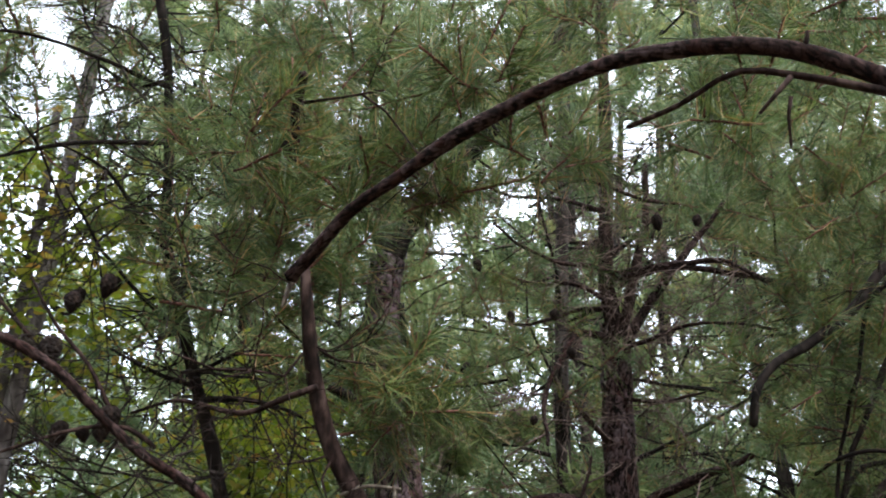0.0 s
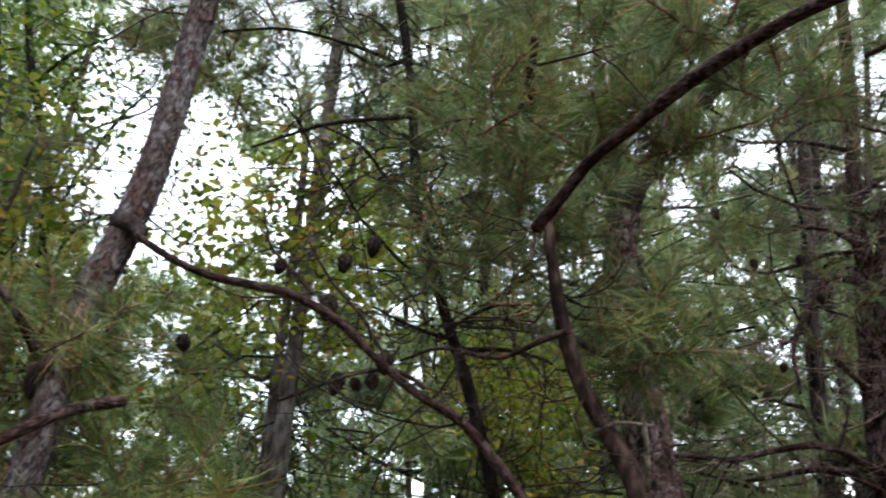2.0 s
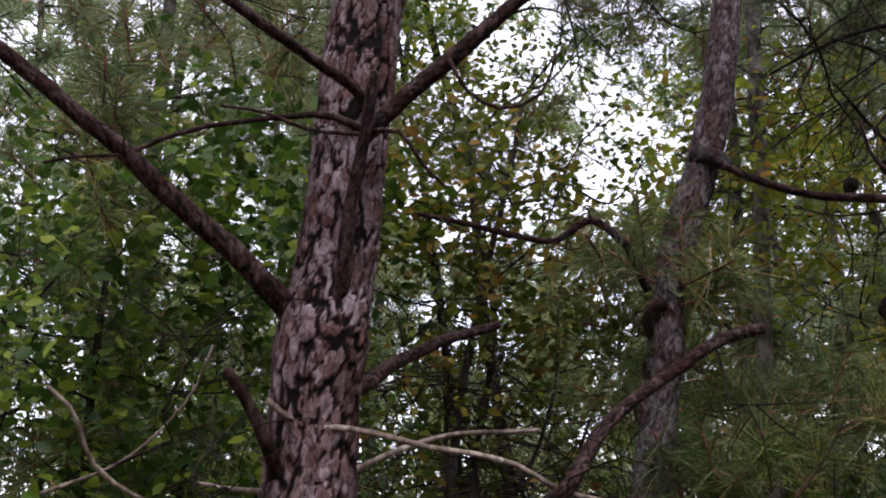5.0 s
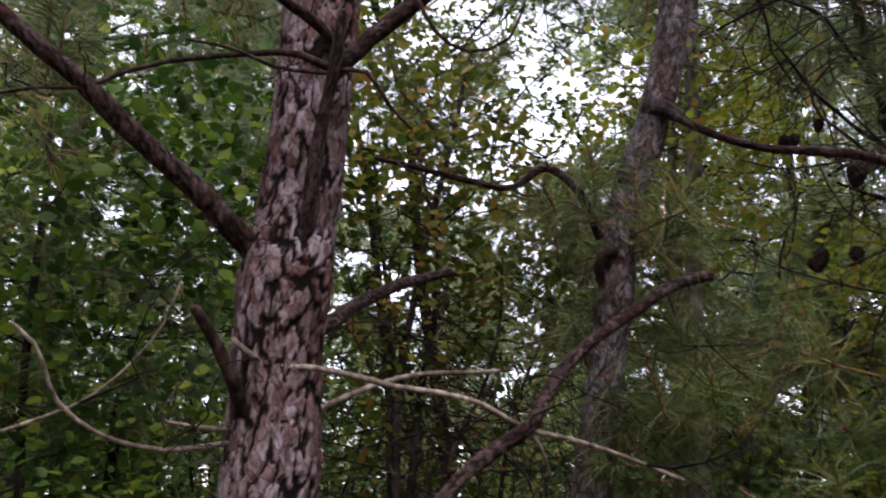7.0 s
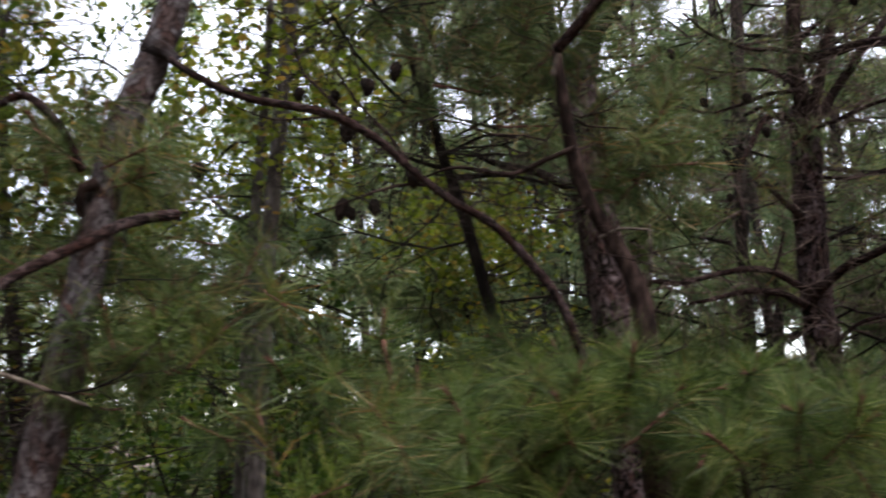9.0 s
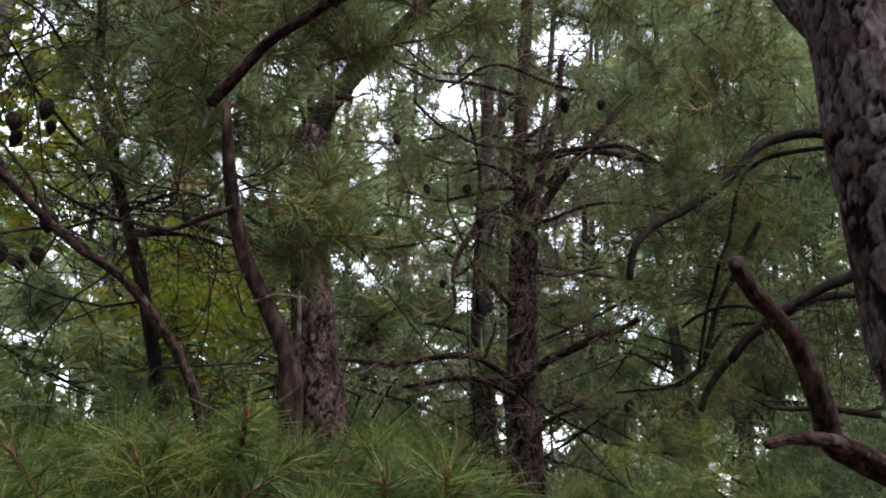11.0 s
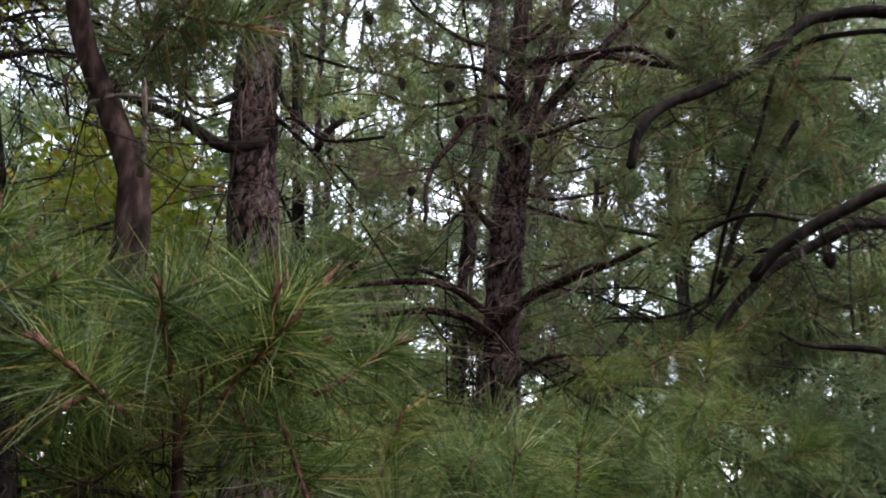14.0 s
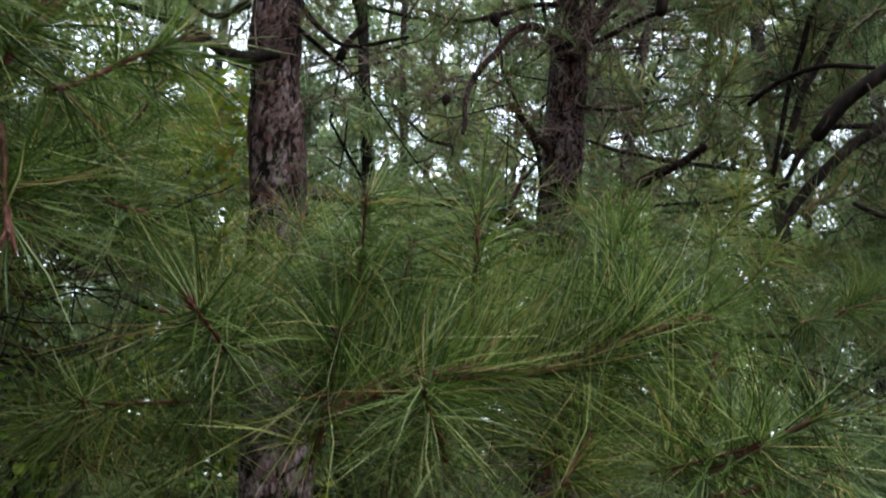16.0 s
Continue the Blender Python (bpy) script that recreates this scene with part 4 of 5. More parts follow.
# ---- the pines all round ----
def far_pine(x, y, height, lean, tufts, rng, needles=20, grow=1.0, branches=True):
    ob = thing("pine_tree", (x, y, 0), "pine with a dense needle crown in haze-paled grey-green", "tree", "surrounding pines")
    top = np.array([lean[0], lean[1], height])
    bow = rng.random(2) * 6.28
    way = lambda f: top * f + np.array([0.2 * math.sin(f * 5 + bow[0]), 0.2 * math.cos(f * 5 + bow[1]), 0])  # noqa: E731
    r = 0.005 * height
    part("trunk", stem_mesh("trunk", [tube([way(f) for f in (-0.01, 0.2, 0.4, 0.6, 0.8, 1.0)], r, r * 0.25, 10, 0.3, 0.1, 0, x)], BARK_PINE if rng.random() < 0.85 else BARK_DARK), ob)
    limbs, places, axes = [], [], []
    far = math.hypot(x, y)
    whorls = int(height * 3.2)
    for k in range(whorls):
        f = 0.05 + 0.95 * (k + rng.random()) / whorls
        a = rng.random() * 6.28
        reach = (0.9 + 1.3 * rng.random()) * (1.1 - 0.75 * f) * (height / 8) ** 0.5
        p0 = way(f)
        d = np.array([math.cos(a), math.sin(a), 0.0 + 0.5 * rng.random()])
        pts = [p0, p0 + d * reach * 0.4 + rng.normal(size=3) * 0.06, p0 + d * reach * 0.75 + (0, 0, 0.1) + rng.normal(size=3) * 0.12, p0 + d * reach + (0, 0, 0.15)]
        if branches:
            limbs.append(tube(pts, 0.017, 0.005, 4, 0.3, 0.1, 0, k))
            for _ in range(4):
                q = pts[1] + (pts[3] - pts[1]) * rng.random()
                e = q + rng.normal(size=3) * 0.3 * reach
                limbs.append(tube([q, (q + e) / 2 + rng.normal(size=3) * 0.05, e], 0.007, 0.003, 3, 0.4, 0.1, 0, k))
        m = int(tufts / whorls * (0.4 + 1.2 * rng.random()))
        if m:
            # needles sit in clumps at the branch's ends
            clumps = max(2, m // 8)
            s = 0.3 + 0.8 * rng.random(clumps)
            heart = p0 + d * reach * s[:, None] + rng.normal(size=(clumps, 3)) * np.array([0.22, 0.22, 0.12]) * reach
            places.append(heart[rng.integers(clumps, size=m)] + rng.normal(size=(m, 3)) * (0.07, 0.07, 0.05) * (0.6 + 0.07 * far))
            axes.append(d + rng.normal(size=(m, 3)) * 0.5 + (0, 0, 0.4))
    if branches:
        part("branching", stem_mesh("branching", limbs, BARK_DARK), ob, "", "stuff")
    places, axes = np.vstack(places), np.vstack(axes)
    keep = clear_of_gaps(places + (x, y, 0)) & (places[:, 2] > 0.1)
    high = np.degrees(np.arctan2(places[:, 2] - 1.5, far)) > 36
    keep &= ~high | (rng.random(len(places)) < 0.1)
    keep &= np.hypot(places[:, 0] + x - 0.3, places[:, 1] + y - 1.5) > 2.6 + grow
    if keep.any():
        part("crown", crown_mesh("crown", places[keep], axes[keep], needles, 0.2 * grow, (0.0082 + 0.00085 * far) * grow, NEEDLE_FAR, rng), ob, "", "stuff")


rng = np.random.default_rng(11)
spots = []
tries = 0
while len(spots) < 68 and tries < 6000:
    tries += 1
    far, az = 6.2 + 15 * rng.random() ** 1.1, radians(-50 + 130 * rng.random())
    x, y = -math.sin(az) * far, math.cos(az) * far
    if 27 < math.degrees(az) < 39 and far < 15 or len(spots) > 58 and math.degrees(az) > 6:
        continue
    if all(math.hypot(x - a, y - b) > 1.3 for a, b, _ in spots) and math.hypot(x - 0.9, y - 5.2) > 1.6:
        spots.append((x, y, far))
for x, y, far in spots:
    az = math.degrees(math.atan2(-x, y))
    tall = 6.0 + 4 * rng.random() + far * 0.45
    if 18 < az < 36:
        tall = 1.5 + far * (0.25 + 0.08 * rng.random())  # low growth where the canopy opens
    far_pine(x, y, tall, rng.normal(size=2) * 0.5, 800, rng)
# unseen pines behind the viewpoint, added to keep out light from there
for k in range(26):
    far, az = 5 + 6 * rng.random(), radians(88 + 214 * (k + rng.random()) / 26)
    far_pine(-math.sin(az) * far, math.cos(az) * far, 7 + 5 * rng.random(), rng.normal(size=2) * 0.4, 300, rng, 22, 2.7, False)

# woods closing the place all round; the unseen rear is added to block light
n = 22000
az, far = np.radians(np.where(rng.random(n) < 0.55, -60 + 150 * rng.random(n), -180 + 360 * rng.random(n))), 22 + 14 * rng.random(n)
back = np.cos(az - radians(12)) < 0.2
far = np.where(back, far * 0.55, far)
p = np.stack([-np.sin(az) * far, np.cos(az) * far, -0.5 + 17 * rng.random(n) ** 1.5], -1)
p = p[rng.integers(n // 6, size=n)] + rng.normal(size=(n, 3)) * (0.4, 0.4, 0.25)
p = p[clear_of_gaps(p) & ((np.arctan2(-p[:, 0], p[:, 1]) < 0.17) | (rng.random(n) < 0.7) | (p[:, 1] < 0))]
tagged(new("far_woods", crown_mesh("far_woods", p, rng.normal(size=p.shape) + (0, 0, 0.4), 14, 0.55, 0.082, NEEDLE_FAR, rng)), "distant pine woods in haze-paled grey-green, closing the view and the unseen side", "woods", "", "stuff")


def canopy(tree, height, wide, count, seed):
    """The tree's upper trunk and an unseen high crown, added to shade the clearing."""
    r = np.random.default_rng(seed)
    base = np.array(tree.location)
    low = max((p for name, p, _ in GROWN[tree.name] if name in ("trunk", "stem")), key=lambda p: p[-1][2])
    top = np.array([low[-1][0] * 1.1 + r.normal() * 0.3, low[-1][1] * 1.1 + r.normal() * 0.3, height])
    q = [low[-1], low[-1] + (low[-1] - low[-2]) * 0.6, (low[-1] + top) / 2 + r.normal(size=3) * 0.1, top]
    part("upper_trunk", stem_mesh("upper_trunk", [tube(q, 0.035, 0.015, 10, 0.1, 0.1, 0, seed)], BARK_RED), tree)
    d = r.normal(size=(count, 3))
    d *= (r.random(count) ** 0.45 / np.linalg.norm(d, axis=1))[:, None]
    p = top + d * (wide, wide, 1.5) + (0, 0, -0.6)
    w = p + base - VIEWPOINT
    # keep only tufts above or behind the view
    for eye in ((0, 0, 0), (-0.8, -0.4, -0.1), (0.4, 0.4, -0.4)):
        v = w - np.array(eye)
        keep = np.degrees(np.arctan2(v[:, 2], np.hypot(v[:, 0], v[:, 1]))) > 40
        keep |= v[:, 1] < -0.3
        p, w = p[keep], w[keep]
    if len(p):
        part("crown", crown_mesh("crown", p, r.normal(size=p.shape) + (0, 0, 0.5), 30, 0.3, 0.013, NEEDLE_FAR, r), tree, "", "stuff")


# ---- undergrowth ----
def shrub(x, y, height, wide, mat, rng, label, leaves=1300, size=0.055):
    ob = thing("shrub", (x, y, 0), label, "shrub", "undergrowth")
    for _ in range(7):
        a, b = rng.normal(size=2) * wide * 0.5
        t = tube([(0, 0, -0.05), (a * 0.3, b * 0.3, height * 0.3), (a * 0.8 + rng.normal() * 0.05, b * 0.8, height * 0.65), (a, b, height)], 0.012, 0.003, 5, 0.12, 0.1, 0, a)
        part("stem", stem_mesh("stem", [t], BARK_DARK), ob)
    p = leaf_places((0, 0, height * 0.58), (wide, wide, height * 0.5), leaves // 13, 13, 0.1, rng)
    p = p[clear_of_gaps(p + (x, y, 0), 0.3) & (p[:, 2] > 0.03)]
    part("leaves", leaf_mesh("leaves", p, size, mat, rng), ob, "", "stuff")


for k in range(25):
    az, far = radians(4 + 64 * (k + rng.random()) / 25), 4.6 + 4.0 * rng.random()
    shrub(-math.sin(az) * far, math.cos(az) * far, 1.3 + 1.5 * rng.random(), 0.75, LEAF_YELLOW if k in (1, 2) else LEAF_OLIVE if k % 5 == 1 else LEAF_GREEN, rng, "leafy green undergrowth shrub under the pines")
for k in range(17):
    az, far = radians(-40 + 58 * (k + rng.random()) / 17), 6.3 + 3.2 * rng.random()
    far_pine(-math.sin(az) * far, math.cos(az) * far, 2.4 + 1.4 * rng.random(), rng.normal(size=2) * 0.15, 330, rng, 32)

tuft_zone(C, (-0.48, 2.05, 2.74), (0.16, 0.16, 0.15), 16, TUFTS)
tuft_zone(C, (-0.25, 2.37, 2.73), (0.20, 0.17, 0.14), 16, TUFTS)
tuft_zone(C, (-0.14, 2.34, 2.12), (0.12, 0.10, 0.10), 13, TUFTS)
tuft_zone(C, (-0.31, 2.36, 2.31), (0.10, 0.12, 0.08), 6, TUFTS)
tuft_zone(C, (-0.23, 2.43, 3.14), (0.28, 0.22, 0.15), 22, TUFTS)
tuft_zone(C, (-0.09, 2.14, 2.12), (0.09, 0.13, 0.12), 10, TUFTS)
tuft_zone(N, (0.07, 2.00, 2.86), (0.18, 0.15, 0.10), 14, TUFTS)
tuft_zone(N, (0.26, 2.07, 2.69), (0.12, 0.15, 0.07), 10, TUFTS)
tuft_zone(N, (0.68, 1.95, 2.71), (0.26, 0.18, 0.09), 16, TUFTS)
tuft_zone(L, (-1.38, 1.66, 2.06), (0.09, 0.15, 0.08), 9, TUFTS)
tuft_zone(L, (-1.56, 1.88, 1.77), (0.11, 0.15, 0.10), 8, TUFTS)
tuft_zone(L, (-1.28, 1.93, 1.70), (0.30, 0.23, 0.16), 26, TUFTS)
tuft_zone(L, (-1.55, 1.86, 2.10), (0.16, 0.15, 0.12), 10, TUFTS)
tuft_zone(H, (1.18, 3.25, 1.82), (0.36, 0.31, 0.26), 11, TUFTS)
tuft_zone(H, (1.62, 4.27, 2.69), (0.56, 0.49, 0.42), 20, TUFTS)
tuft_zone(H, (1.34, 3.34, 2.43), (0.32, 0.32, 0.32), 34, TUFTS)
tuft_zone(H, (1.41, 3.11, 3.03), (0.32, 0.29, 0.26), 24, TUFTS)
tuft_zone(T, (-1.07, 2.64, 2.97), (0.30, 0.34, 0.38), 10, TUFTS)
tuft_zone(R, (1.10, 4.27, 3.45), (0.71, 0.53, 0.34), 20, TUFTS)
tuft_zone(R, (0.26, 4.40, 2.77), (0.56, 0.49, 0.42), 13, TUFTS)
tuft_zone(M, (-0.45, 3.87, 2.97), (0.50, 0.45, 0.40), 26, TUFTS)
tuft_zone(M, (0.31, 4.46, 2.86), (0.44, 0.40, 0.36), 11, TUFTS)
tuft_zone(N, (0.92, 2.05, 3.03), (0.26, 0.17, 0.09), 14, TUFTS)
tuft_zone(N, (0.67, 2.55, 3.40), (0.36, 0.22, 0.09), 12, TUFTS)
tuft_zone(T, (-1.17, 2.60, 3.26), (0.36, 0.29, 0.21), 9, TUFTS)
tuft_zone(A, (-2.52, 1.23, 2.71), (0.37, 0.23, 0.09), 16, TUFTS)
tuft_zone(A, (-2.63, 1.01, 2.49), (0.16, 0.15, 0.14), 10, TUFTS)
tuft_zone(C, (-0.47, 2.28, 2.42), (0.13, 0.16, 0.28), 13, TUFTS)
tuft_zone(H, (1.60, 3.59, 2.82), (0.39, 0.34, 0.28), 18, TUFTS)
tuft_zone(C, (-0.72, 2.58, 2.59), (0.21, 0.21, 0.21), 14, TUFTS)
tuft_zone(T, (-0.99, 2.76, 2.73), (0.24, 0.24, 0.24), 5, TUFTS)
tuft_zone(F, (-0.52, 1.69, 1.37), (0.48, 0.30, 0.13), 18, TUFTS)
tuft_zone(A, (-3.29, 1.69, 2.55), (0.42, 0.42, 0.42), 26, TUFTS)
tuft_zone(A, (-3.33, 1.66, 1.80), (0.29, 0.28, 0.27), 14, TUFTS)
tuft_zone(T, (-0.91, 2.72, 3.51), (0.48, 0.29, 0.10), 16, TUFTS)
tuft_zone(M, (-0.18, 3.41, 3.96), (0.59, 0.37, 0.14), 18, TUFTS)
tuft_zone(T, (-0.41, 2.74, 3.46), (0.42, 0.30, 0.19), 20, TUFTS)
tuft_zone(M, (0.58, 3.84, 3.95), (0.58, 0.43, 0.29), 24, TUFTS)
tuft_zone(H, (1.40, 3.05, 3.48), (0.37, 0.32, 0.27), 26, TUFTS)
tuft_zone(H, (1.49, 3.37, 2.91), (0.34, 0.33, 0.32), 26, TUFTS)
tuft_zone(R, (1.67, 3.98, 3.37), (0.60, 0.42, 0.25), 24, TUFTS)
tuft_zone(A, (-3.26, 1.93, 2.25), (0.31, 0.37, 0.43), 24, TUFTS)
tuft_zone(C, (-0.21, 2.37, 2.75), (0.26, 0.24, 0.22), 18, TUFTS)
tuft_zone(T, (-0.46, 2.72, 3.11), (0.30, 0.23, 0.17), 14, TUFTS)
tuft_zone(A, (-2.43, 2.55, 2.95), (0.42, 0.33, 0.24), 20, TUFTS)
tuft_zone(M, (-0.42, 3.42, 3.13), (0.40, 0.31, 0.21), 18, TUFTS)
tuft_zone(C, (-0.02, 2.27, 2.71), (0.12, 0.15, 0.15), 12, TUFTS)
tuft_zone(H, (1.59, 3.68, 2.34), (0.29, 0.25, 0.21), 14, TUFTS)
tuft_zone(A, (-2.87, 2.00, 3.18), (0.35, 0.31, 0.27), 18, TUFTS)
tuft_zone(T, (-1.53, 2.74, 3.43), (0.38, 0.30, 0.22), 16, TUFTS)
tuft_zone(M, (-0.00, 4.50, 3.13), (0.30, 0.22, 0.15), 10, TUFTS)
tuft_zone(H, (2.20, 4.17, 2.18), (0.50, 0.46, 0.42), 26, TUFTS)
tuft_zone(H, (1.73, 5.02, 2.55), (0.66, 0.53, 0.41), 24, TUFTS)
tuft_zone(H, (1.84, 4.64, 1.74), (0.41, 0.37, 0.34), 20, TUFTS)
tuft_zone(L, (-1.72, 2.86, 3.62), (0.34, 0.26, 0.17), 12, TUFTS)
tuft_zone(L, (-2.14, 3.93, 2.31), (0.42, 0.35, 0.27), 18, TUFTS)
tuft_zone(A, (-3.25, 1.57, 3.26), (0.40, 0.27, 0.14), 14, TUFTS)
tuft_zone(M, (0.26, 5.16, 3.11), (0.42, 0.53, 0.64), 15, TUFTS)
tuft_zone(A, (-2.75, 2.91, 3.20), (0.40, 0.31, 0.22), 16, TUFTS)
tuft_zone(L, (-1.67, 2.48, 2.17), (0.21, 0.23, 0.26), 16, TUFTS)
tuft_zone(T, (-0.50, 2.79, 2.61), (0.29, 0.26, 0.23), 16, TUFTS)
tuft_zone(T, (-1.88, 2.73, 3.51), (0.39, 0.28, 0.17), 16, TUFTS)
tuft_zone(H, (1.79, 4.22, 2.23), (0.30, 0.29, 0.28), 7, TUFTS)



def spray(tree, centre, radii, count, seed):
    """A loose mass of needle tufts in a tree's crown, as one mesh."""
    r = np.random.default_rng(seed)
    d = r.normal(size=(count // 9, 3))
    d *= (r.random(len(d)) ** 0.4 / np.linalg.norm(d, axis=1))[:, None]
    p = (np.array(centre) - np.array(tree.location) + d * np.array(radii))[:, None] + r.normal(size=(len(d), 9, 3)) * (0.1, 0.1, 0.07)
    p = p.reshape(-1, 3)
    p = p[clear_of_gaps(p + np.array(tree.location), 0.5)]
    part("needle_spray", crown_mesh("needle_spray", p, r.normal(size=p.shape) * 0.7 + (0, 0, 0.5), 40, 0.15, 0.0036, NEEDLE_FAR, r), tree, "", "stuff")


for k, (near_tree, centre, radii, count) in enumerate((
    (M, (-1.0, 5.2, 4.6), (1.3, 0.8, 0.7), 260), (M, (0.3, 5.0, 4.9), (1.1, 0.8, 0.6), 200), (M, (-1.75, 6.3, 4.1), (0.8, 0.6, 0.6), 140),
    (R, (1.6, 5.3, 4.5), (1.0, 0.8, 0.8), 240), (R, (2.4, 5.0, 3.7), (0.8, 0.7, 0.8), 160),
    (H, (2.5, 4.3, 3.9), (0.9, 0.8, 0.8), 200), (H, (2.2, 3.6, 1.5), (0.5, 0.5, 0.5), 120),
    (T, (-1.9, 4.2, 4.4), (0.9, 0.7, 0.5), 100), (K, (-4.4, 4.2, 4.6), (0.9, 0.8, 0.7), 170), (K, (-2.7, 5.0, 5.2), (0.8, 0.7, 0.5), 130), (K, (-4.3, 3.4, 3.6), (0.7, 0.7, 0.7), 130),
)):
    spray(near_tree, centre, radii, count, 70 + k)

# unseen high crowns on the near trees, added to dim overhead light
for k, (near_tree, height) in enumerate(((A, 7.5), (N, 6.5), (M, 8.5), (R, 9.5), (H, 8.0), (L, 6.5), (T, 7.5))):
    canopy(near_tree, height, 2.4, 130, 40 + k)

# fine twigs on the near trees
fine_twigs(L, TWIG_DARK, 8, 0.3, 5, 2)
fine_twigs(C, BARK_RED, 10, 0.32, 9, 3)
fine_twigs(T, TWIG_DARK, 15, 0.45, 26, 4)
fine_twigs(M, TWIG_BROWN, 9, 0.42, 6, 5)
fine_twigs(R, TWIG_BROWN, 14, 0.5, 16, 6)
fine_twigs(H, TWIG_DARK, 8, 0.38, 4, 7)
fine_twigs(Y, TWIG_DARK, 8, 0.5, 12, 9)
fine_twigs(S, TWIG_DARK, 0, 0.4, 12, 10)
fine_twigs(B, BARK_DARK, 0, 0.5, 9, 12)
fine_twigs(K, TWIG_DARK, 9, 0.45, 8, 14)
fine_twigs(A, BARK_DARK, 3, 0.3, 1, 13)
fine_twigs(G, BARK_DARK, 0, 0.3, 45, 15)
fine_twigs(F, BARK_DARK, 0, 0.3, 40, 16)


# ---- leaves of the broadleaf trees ----
def leaves(tree, zones, size, mat, rng, label, gaps=True):
    base = np.array(tree.location)
    p = np.vstack([leaf_places(np.array(c) - base, r, n, 13, 0.09, rng) for c, r, n in zones])
    if gaps:
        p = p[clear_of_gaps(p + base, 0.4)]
    part("leaves", leaf_mesh("leaves", p, size, mat, rng), tree, label, "stuff")


leaves(K, [((-2.78, 3.74, 3.78), (0.55, 0.55, 0.5), 46), ((-2.46, 4.02, 3.27), (0.5, 0.5, 0.35), 34), ((-3.17, 3.51, 4.06), (0.5, 0.5, 0.5), 80), ((-2.35, 3.90, 3.95), (0.4, 0.4, 0.35), 26), ((-2.59, 4.85, 2.59), (0.7, 0.7, 0.4), 44), ((-2.96, 4.65, 2.25), (0.7, 0.7, 0.35), 40)], 0.038, LEAF_GREEN, np.random.default_rng(20), "small scattered dark green leaves", False)
leaves(Y, [((-1.62, 3.60, 2.95), (0.55, 0.5, 0.8), 110), ((-1.35, 3.70, 3.00), (0.35, 0.4, 0.5), 40), ((-0.85, 4.43, 2.39), (0.4, 0.4, 0.3), 60), ((-1.66, 4.11, 3.21), (0.4, 0.4, 0.6), 30), ((-0.93, 4.64, 2.37), (0.5, 0.5, 0.3), 60), ((-2.03, 3.78, 2.66), (0.5, 0.5, 0.5), 40), ((-3.04, 3.40, 3.43), (0.4, 0.4, 0.35), 46)], 0.042, LEAF_YELLOW, np.random.default_rng(21), "yellow-green autumn leaves", False)
leaves(S, [((-2.21, 2.32, 2.29), (0.42, 0.42, 0.75), 95), ((-2.26, 2.10, 2.58), (0.35, 0.35, 0.4), 48), ((-2.01, 2.43, 2.29), (0.35, 0.35, 0.35), 42), ((-2.52, 2.31, 1.79), (0.3, 0.3, 0.4), 28), ((-2.15, 2.50, 2.05), (0.45, 0.4, 0.6), 60), ((-2.60, 2.60, 1.35), (0.6, 0.5, 0.35), 55)], 0.036, LEAF_OLIVE, np.random.default_rng(22), "sparse yellowing green leaves")
leaves(B, [((-3.02, 1.65, 2.39), (0.6, 0.6, 0.7), 100), ((-3.17, 1.60, 1.87), (0.5, 0.5, 0.5), 60), ((-2.93, 1.86, 2.63), (0.4, 0.4, 0.5), 40), ((-2.64, 2.20, 2.56), (0.4, 0.4, 0.5), 40), ((-3.84, 2.28, 2.34), (0.8, 0.8, 0.9), 110), ((-3.78, 1.94, 2.83), (0.7, 0.7, 0.6), 70), ((-3.78, 2.04, 1.69), (0.6, 0.6, 0.4), 60), ((-4.11, 2.94, 1.64), (0.8, 0.8, 0.5), 80), ((-3.30, 1.45, 1.35), (0.7, 0.6, 0.35), 80)], 0.046, LEAF_GREEN, np.random.default_rng(23), "broad green leaves")


# ---- cones ----
def cone_mesh(long, wide, seed):
    """A closed pine cone hanging along -z with spiral scales."""
    rings, sides = 26, 22
    v, f = [], []
    for i in range(rings + 1):
        t = i / rings
        r = wide / 2 * math.sin(math.pi * (0.06 + 0.9 * t) ** 0.8) ** 0.75
        for j in range(sides):
            a = 2 * math.pi * j / sides
            scale = abs(math.sin(t * 13 + a * 2.5)) * abs(math.sin(t * 13 - a * 4 + seed))
            q = r * (0.9 + 0.22 * scale)
            v.append((q * math.cos(a), q * math.sin(a), -long * t))
    for i in range(rings):
        for j in range(sides):
            k = (j + 1) % sides
            f += [(i * sides + j, (i + 1) * sides + k, i * sides + k), (i * sides + j, (i + 1) * sides + j, (i + 1) * sides + k)]
    return mesh_of("pine_cone", v, f, CONE_BROWN)


CONES = [cone_mesh(0.062, 0.046, 0), cone_mesh(0.055, 0.043, 1.2), cone_mesh(0.07, 0.045, 2.1)]


def pine_cone(tree, place, size, k):
    c = part("pine_cone", CONES[k % 3], tree, "dark brown closed pine cone")
    c.matrix_basis = Matrix.Translation(np.array(place) - np.array(tree.location)) @ pose(0, 0, 0, 18 * math.sin(k), 14 * math.cos(k * 2.3), k * 50) @ Matrix.Scale(size, 4) @ pose(0, 0, 0.03)


pine_cone(L, (-0.905, 2.110, 2.215), 1.15, 0)
pine_cone(L, (-0.693, 1.952, 2.023), 1, 1)
pine_cone(L, (-1.060, 2.600, 2.115), 1.1, 2)
pine_cone(L, (-0.960, 2.640, 2.120), .95, 3)
pine_cone(L, (-1.044, 2.103, 2.329), .75, 4)
pine_cone(L, (-0.742, 1.990, 2.331), .8, 5)
pine_cone(L, (-0.815, 1.986, 2.290), .8, 6)
pine_cone(L, (-1.110, 2.906, 2.161), .95, 7)
pine_cone(T, (-1.152, 2.852, 2.588), .9, 8)
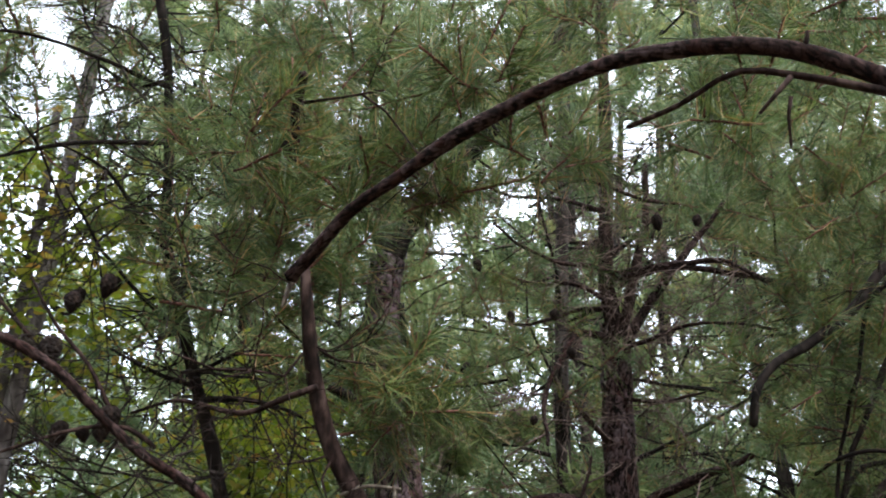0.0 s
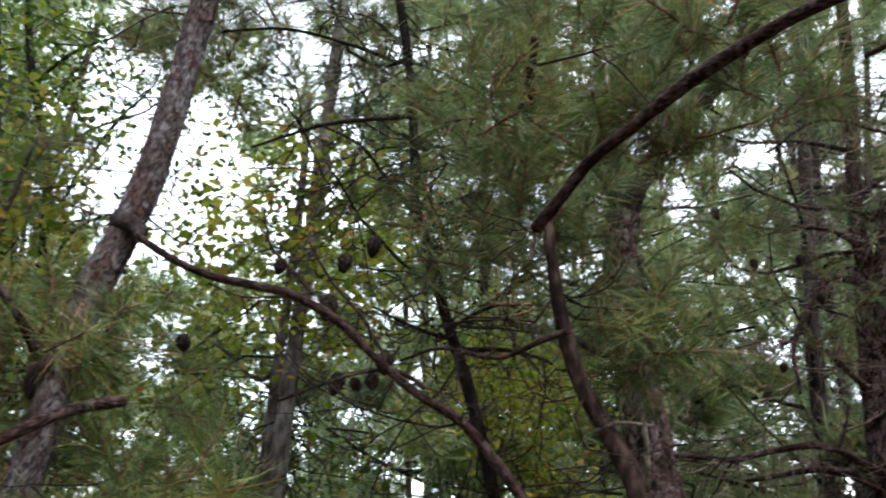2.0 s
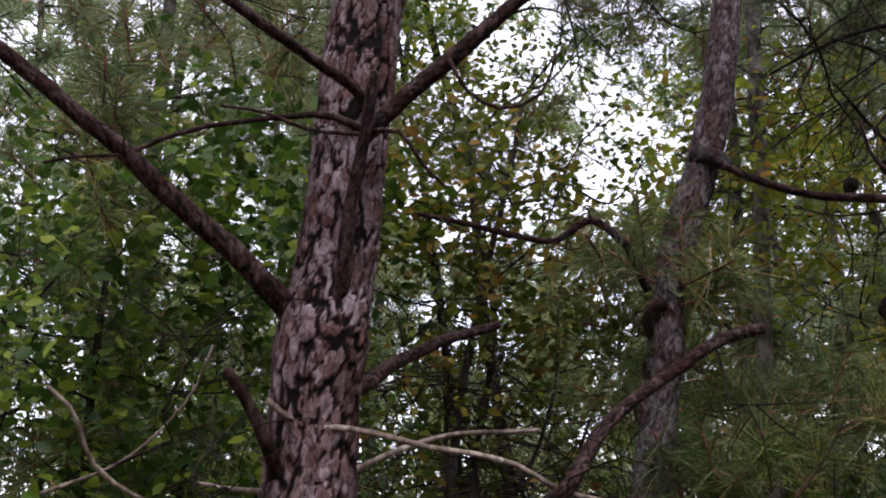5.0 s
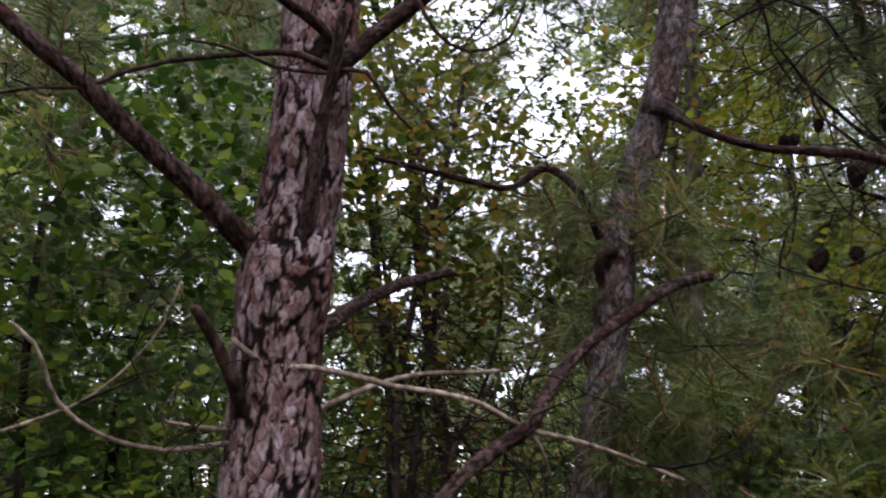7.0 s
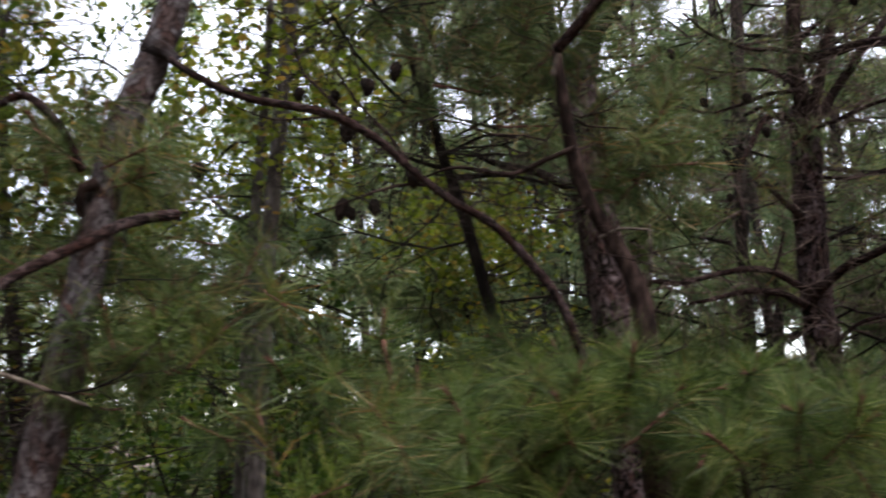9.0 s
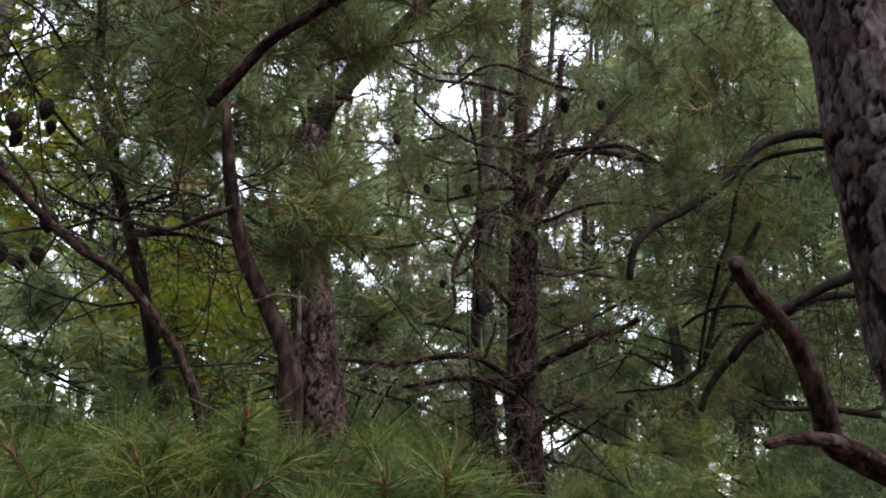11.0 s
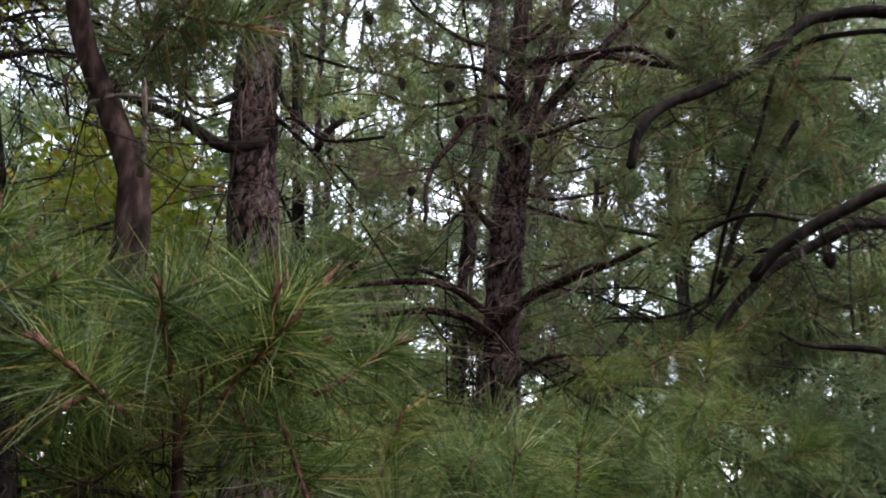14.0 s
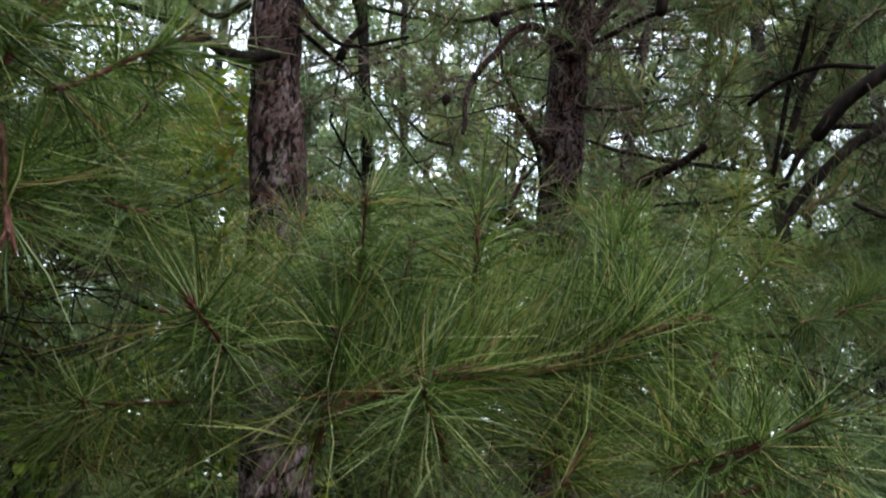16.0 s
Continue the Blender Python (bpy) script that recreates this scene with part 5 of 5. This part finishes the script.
pine_cone(T, (-1.035, 2.839, 2.622), .8, 9)
pine_cone(T, (-1.431, 2.316, 2.191), 1, 10)
pine_cone(R, (0.938, 3.848, 3.208), 1.08, 11)
pine_cone(R, (1.111, 3.847, 3.209), 0.90, 12)
pine_cone(R, (1.359, 3.903, 3.061), 0.90, 13)
pine_cone(R, (1.554, 3.817, 3.289), 1.08, 14)
pine_cone(R, (1.660, 3.816, 3.291), 0.90, 15)
pine_cone(R, (0.512, 4.238, 2.905), 1.08, 16)
pine_cone(R, (0.310, 4.241, 2.908), 0.81, 17)
pine_cone(H, (1.150, 3.777, 1.792), .9, 18)
pine_cone(H, (1.585, 3.109, 1.958), .9, 19)
pine_cone(M, (0.155, 4.050, 3.097), .9, 20)
pine_cone(R, (0.554, 4.048, 2.677), 0.90, 21)
pine_cone(R, (0.382, 4.151, 2.402), 0.81, 22)
pine_cone(C, (-0.367, 2.067, 2.689), .9, 23)
pine_cone(R, (0.154, 4.211, 2.022), 0.81, 24)
pine_cone(M, (-0.069, 3.863, 3.309), 1, 25)


# ---- their long-needled tufts ----
tuft_at(F, (-0.855, 1.742, 1.516), (0.53, -0.99, 0.16), TUFTS_STAR, 1.0)
tuft_at(F, (-0.461, 1.819, 1.507), (0.54, -0.99, 0.13), TUFTS_STAR, 1.0)
tuft_at(F, (-0.503, 2.039, 1.600), (-0.12, -0.64, 0.13), TUFTS_STAR, 1.0)
tuft_at(F, (-0.230, 1.786, 1.437), (-0.31, -0.71, 0.36), TUFTS_STAR, 1.0)
tuft_at(F, (-0.566, 1.639, 1.375), (-0.44, -0.33, 0.80), TUFTS_STAR, 1.0)
tuft_at(F, (-0.149, 1.805, 1.435), (0.55, -0.71, 0.37), TUFTS_STAR, 1.0)
tuft_at(F, (-0.963, 1.762, 1.520), (-0.13, -0.98, 0.52), TUFTS_STAR, 1.0)
tuft_at(F, (-0.762, 1.848, 1.586), (0.13, -0.32, 0.55), TUFTS_STAR, 1.0)
tuft_at(F, (-0.345, 1.702, 1.351), (0.21, -0.82, 0.22), TUFTS_STAR, 1.0)
tuft_at(F, (0.095, 1.944, 1.495), (-0.42, -0.99, 0.11), TUFTS_STAR, 1.0)
tuft_at(G, (-0.055, 1.872, 1.440), (-0.43, -0.71, 0.76), TUFTS_STAR, 0.95)
tuft_at(G, (0.212, 1.882, 1.381), (-0.45, -0.45, 0.40), TUFTS_STAR, 0.95)
tuft_at(G, (0.047, 1.938, 1.466), (0.32, -0.89, 0.46), TUFTS_STAR, 0.95)
tuft_at(G, (0.071, 1.816, 1.290), (0.06, -0.15, 0.54), TUFTS_STAR, 0.95)
tuft_at(G, (-0.099, 1.850, 1.342), (-0.05, -0.45, 0.47), TUFTS_STAR, 0.95)
tuft_at(G, (0.045, 1.843, 1.367), (-0.55, -0.12, 0.62), TUFTS_STAR, 0.95)
tuft_at(G, (0.176, 1.897, 1.321), (0.58, -0.80, 0.76), TUFTS_STAR, 0.95)
tuft_at(G, (0.180, 1.828, 1.271), (-0.23, -0.71, 0.42), TUFTS_STAR, 0.95)
tuft_at(G, (0.169, 2.016, 1.442), (0.31, -0.28, 0.27), TUFTS_STAR, 0.95)
tuft_at(E, (0.760, 1.900, 1.150), (0.05, -0.35, 0.29), TUFTS_LUSH, 0.88)
tuft_at(E, (0.530, 1.910, 1.090), (-0.53, -0.62, 0.20), TUFTS_LUSH, 0.88)
tuft_at(E, (0.180, 1.980, 1.080), (0.34, -0.80, 0.22), TUFTS_LUSH, 0.88)
tuft_at(E, (0.590, 1.910, 1.120), (-0.40, -0.71, 0.16), TUFTS_LUSH, 0.88)
tuft_zone(F, (-0.52, 1.69, 1.35), (0.51, 0.32, 0.12), 26, TUFTS_STAR, 0.5, 0.95)
tuft_zone(F, (-1.24, 1.74, 1.55), (0.26, 0.20, 0.13), 11, TUFTS_STAR, 0.5, 0.95)
tuft_zone(F, (-0.28, 1.91, 1.49), (0.34, 0.21, 0.08), 9, TUFTS_STAR, 0.5, 0.95)
tuft_zone(F, (-0.33, 1.80, 1.37), (0.27, 0.18, 0.10), 16, TUFTS_STAR, 0.5, 0.95)
tuft_zone(G, (-0.00, 1.95, 1.37), (0.22, 0.16, 0.10), 24, TUFTS_STAR, 0.5, 0.95)
tuft_zone(G, (0.15, 1.67, 1.35), (0.15, 0.12, 0.08), 12, TUFTS_STAR, 0.5, 0.95)
tuft_zone(E, (0.56, 1.96, 1.20), (0.29, 0.17, 0.05), 14, TUFTS_LUSH, 0.6, 0.72)
tuft_zone(E, (0.69, 1.84, 1.07), (0.25, 0.14, 0.04), 8, TUFTS_LUSH, 0.6, 0.72)
tuft_zone(E, (0.22, 2.02, 1.04), (0.15, 0.08, 0.03), 4, TUFTS_LUSH, 0.6, 0.72)
tuft_zone(E, (0.34, 2.25, 1.28), (0.32, 0.14, 0.06), 11, TUFTS_LUSH, 0.8, 0.8)
tuft_zone(E, (0.99, 2.63, 1.43), (0.30, 0.23, 0.15), 18, TUFTS_LUSH, 0.6, 0.72)
tuft_at(E, (0.374, 1.874, 1.150), (-0.15, -0.85, 0.33), STAR_OPEN, 1.0)
tuft_at(E, (0.470, 1.860, 1.080), (0.2, -0.4, 0.8), TUFTS_LUSH, 1.0)
tuft_at(E, (0.300, 1.960, 1.110), (-0.5, -0.5, -0.1), TUFTS_LUSH, 0.8)
tuft_at(E, (0.740, 1.835, 1.170), (0.9, -0.2, 0.3), TUFTS_LUSH, 0.95)


def needled_shoot(tree, points, r, count, length):
    """A scaly shoot with needles standing off it along its whole way."""
    base = np.array(tree.location)
    p, s = smooth_line(np.array(points) - base, 0.006)
    ob = part("shoot", stem_mesh("shoot", [tube(p, r * 1.1, r, 8, 0.006, 0.4, 0, 3)], SHOOT_RED), tree, "scaly red-brown shoot")
    rng = np.random.default_rng(5)
    i = rng.integers(len(p) - 1, size=count)
    t = p[i + 1] - p[i]
    t /= np.linalg.norm(t, axis=1)[:, None]
    d = rng.normal(size=(count, 3))
    d -= t * (d * t).sum(1)[:, None]
    d /= np.linalg.norm(d, axis=1)[:, None]
    d = d + t * (0.35 + 0.3 * rng.random(count)[:, None]) + (0, 0.3, 0.6)
    v, f = needle_blades(p[i], d, length * (0.6 + 0.45 * rng.random(count)), 0.0013, 0.03, rng, 3)
    part("needles", mesh_of("needles", v, f, NEEDLE), ob, "long green needles along the shoot", "stuff")


needled_shoot(E, [(0.484, 1.832, 1.097), (0.515, 1.830, 1.116), (0.557, 1.829, 1.131), (0.616, 1.832, 1.139), (0.669, 1.836, 1.142), (0.733, 1.835, 1.162), (0.782, 1.832, 1.190)], 0.0075, 950, 0.15)
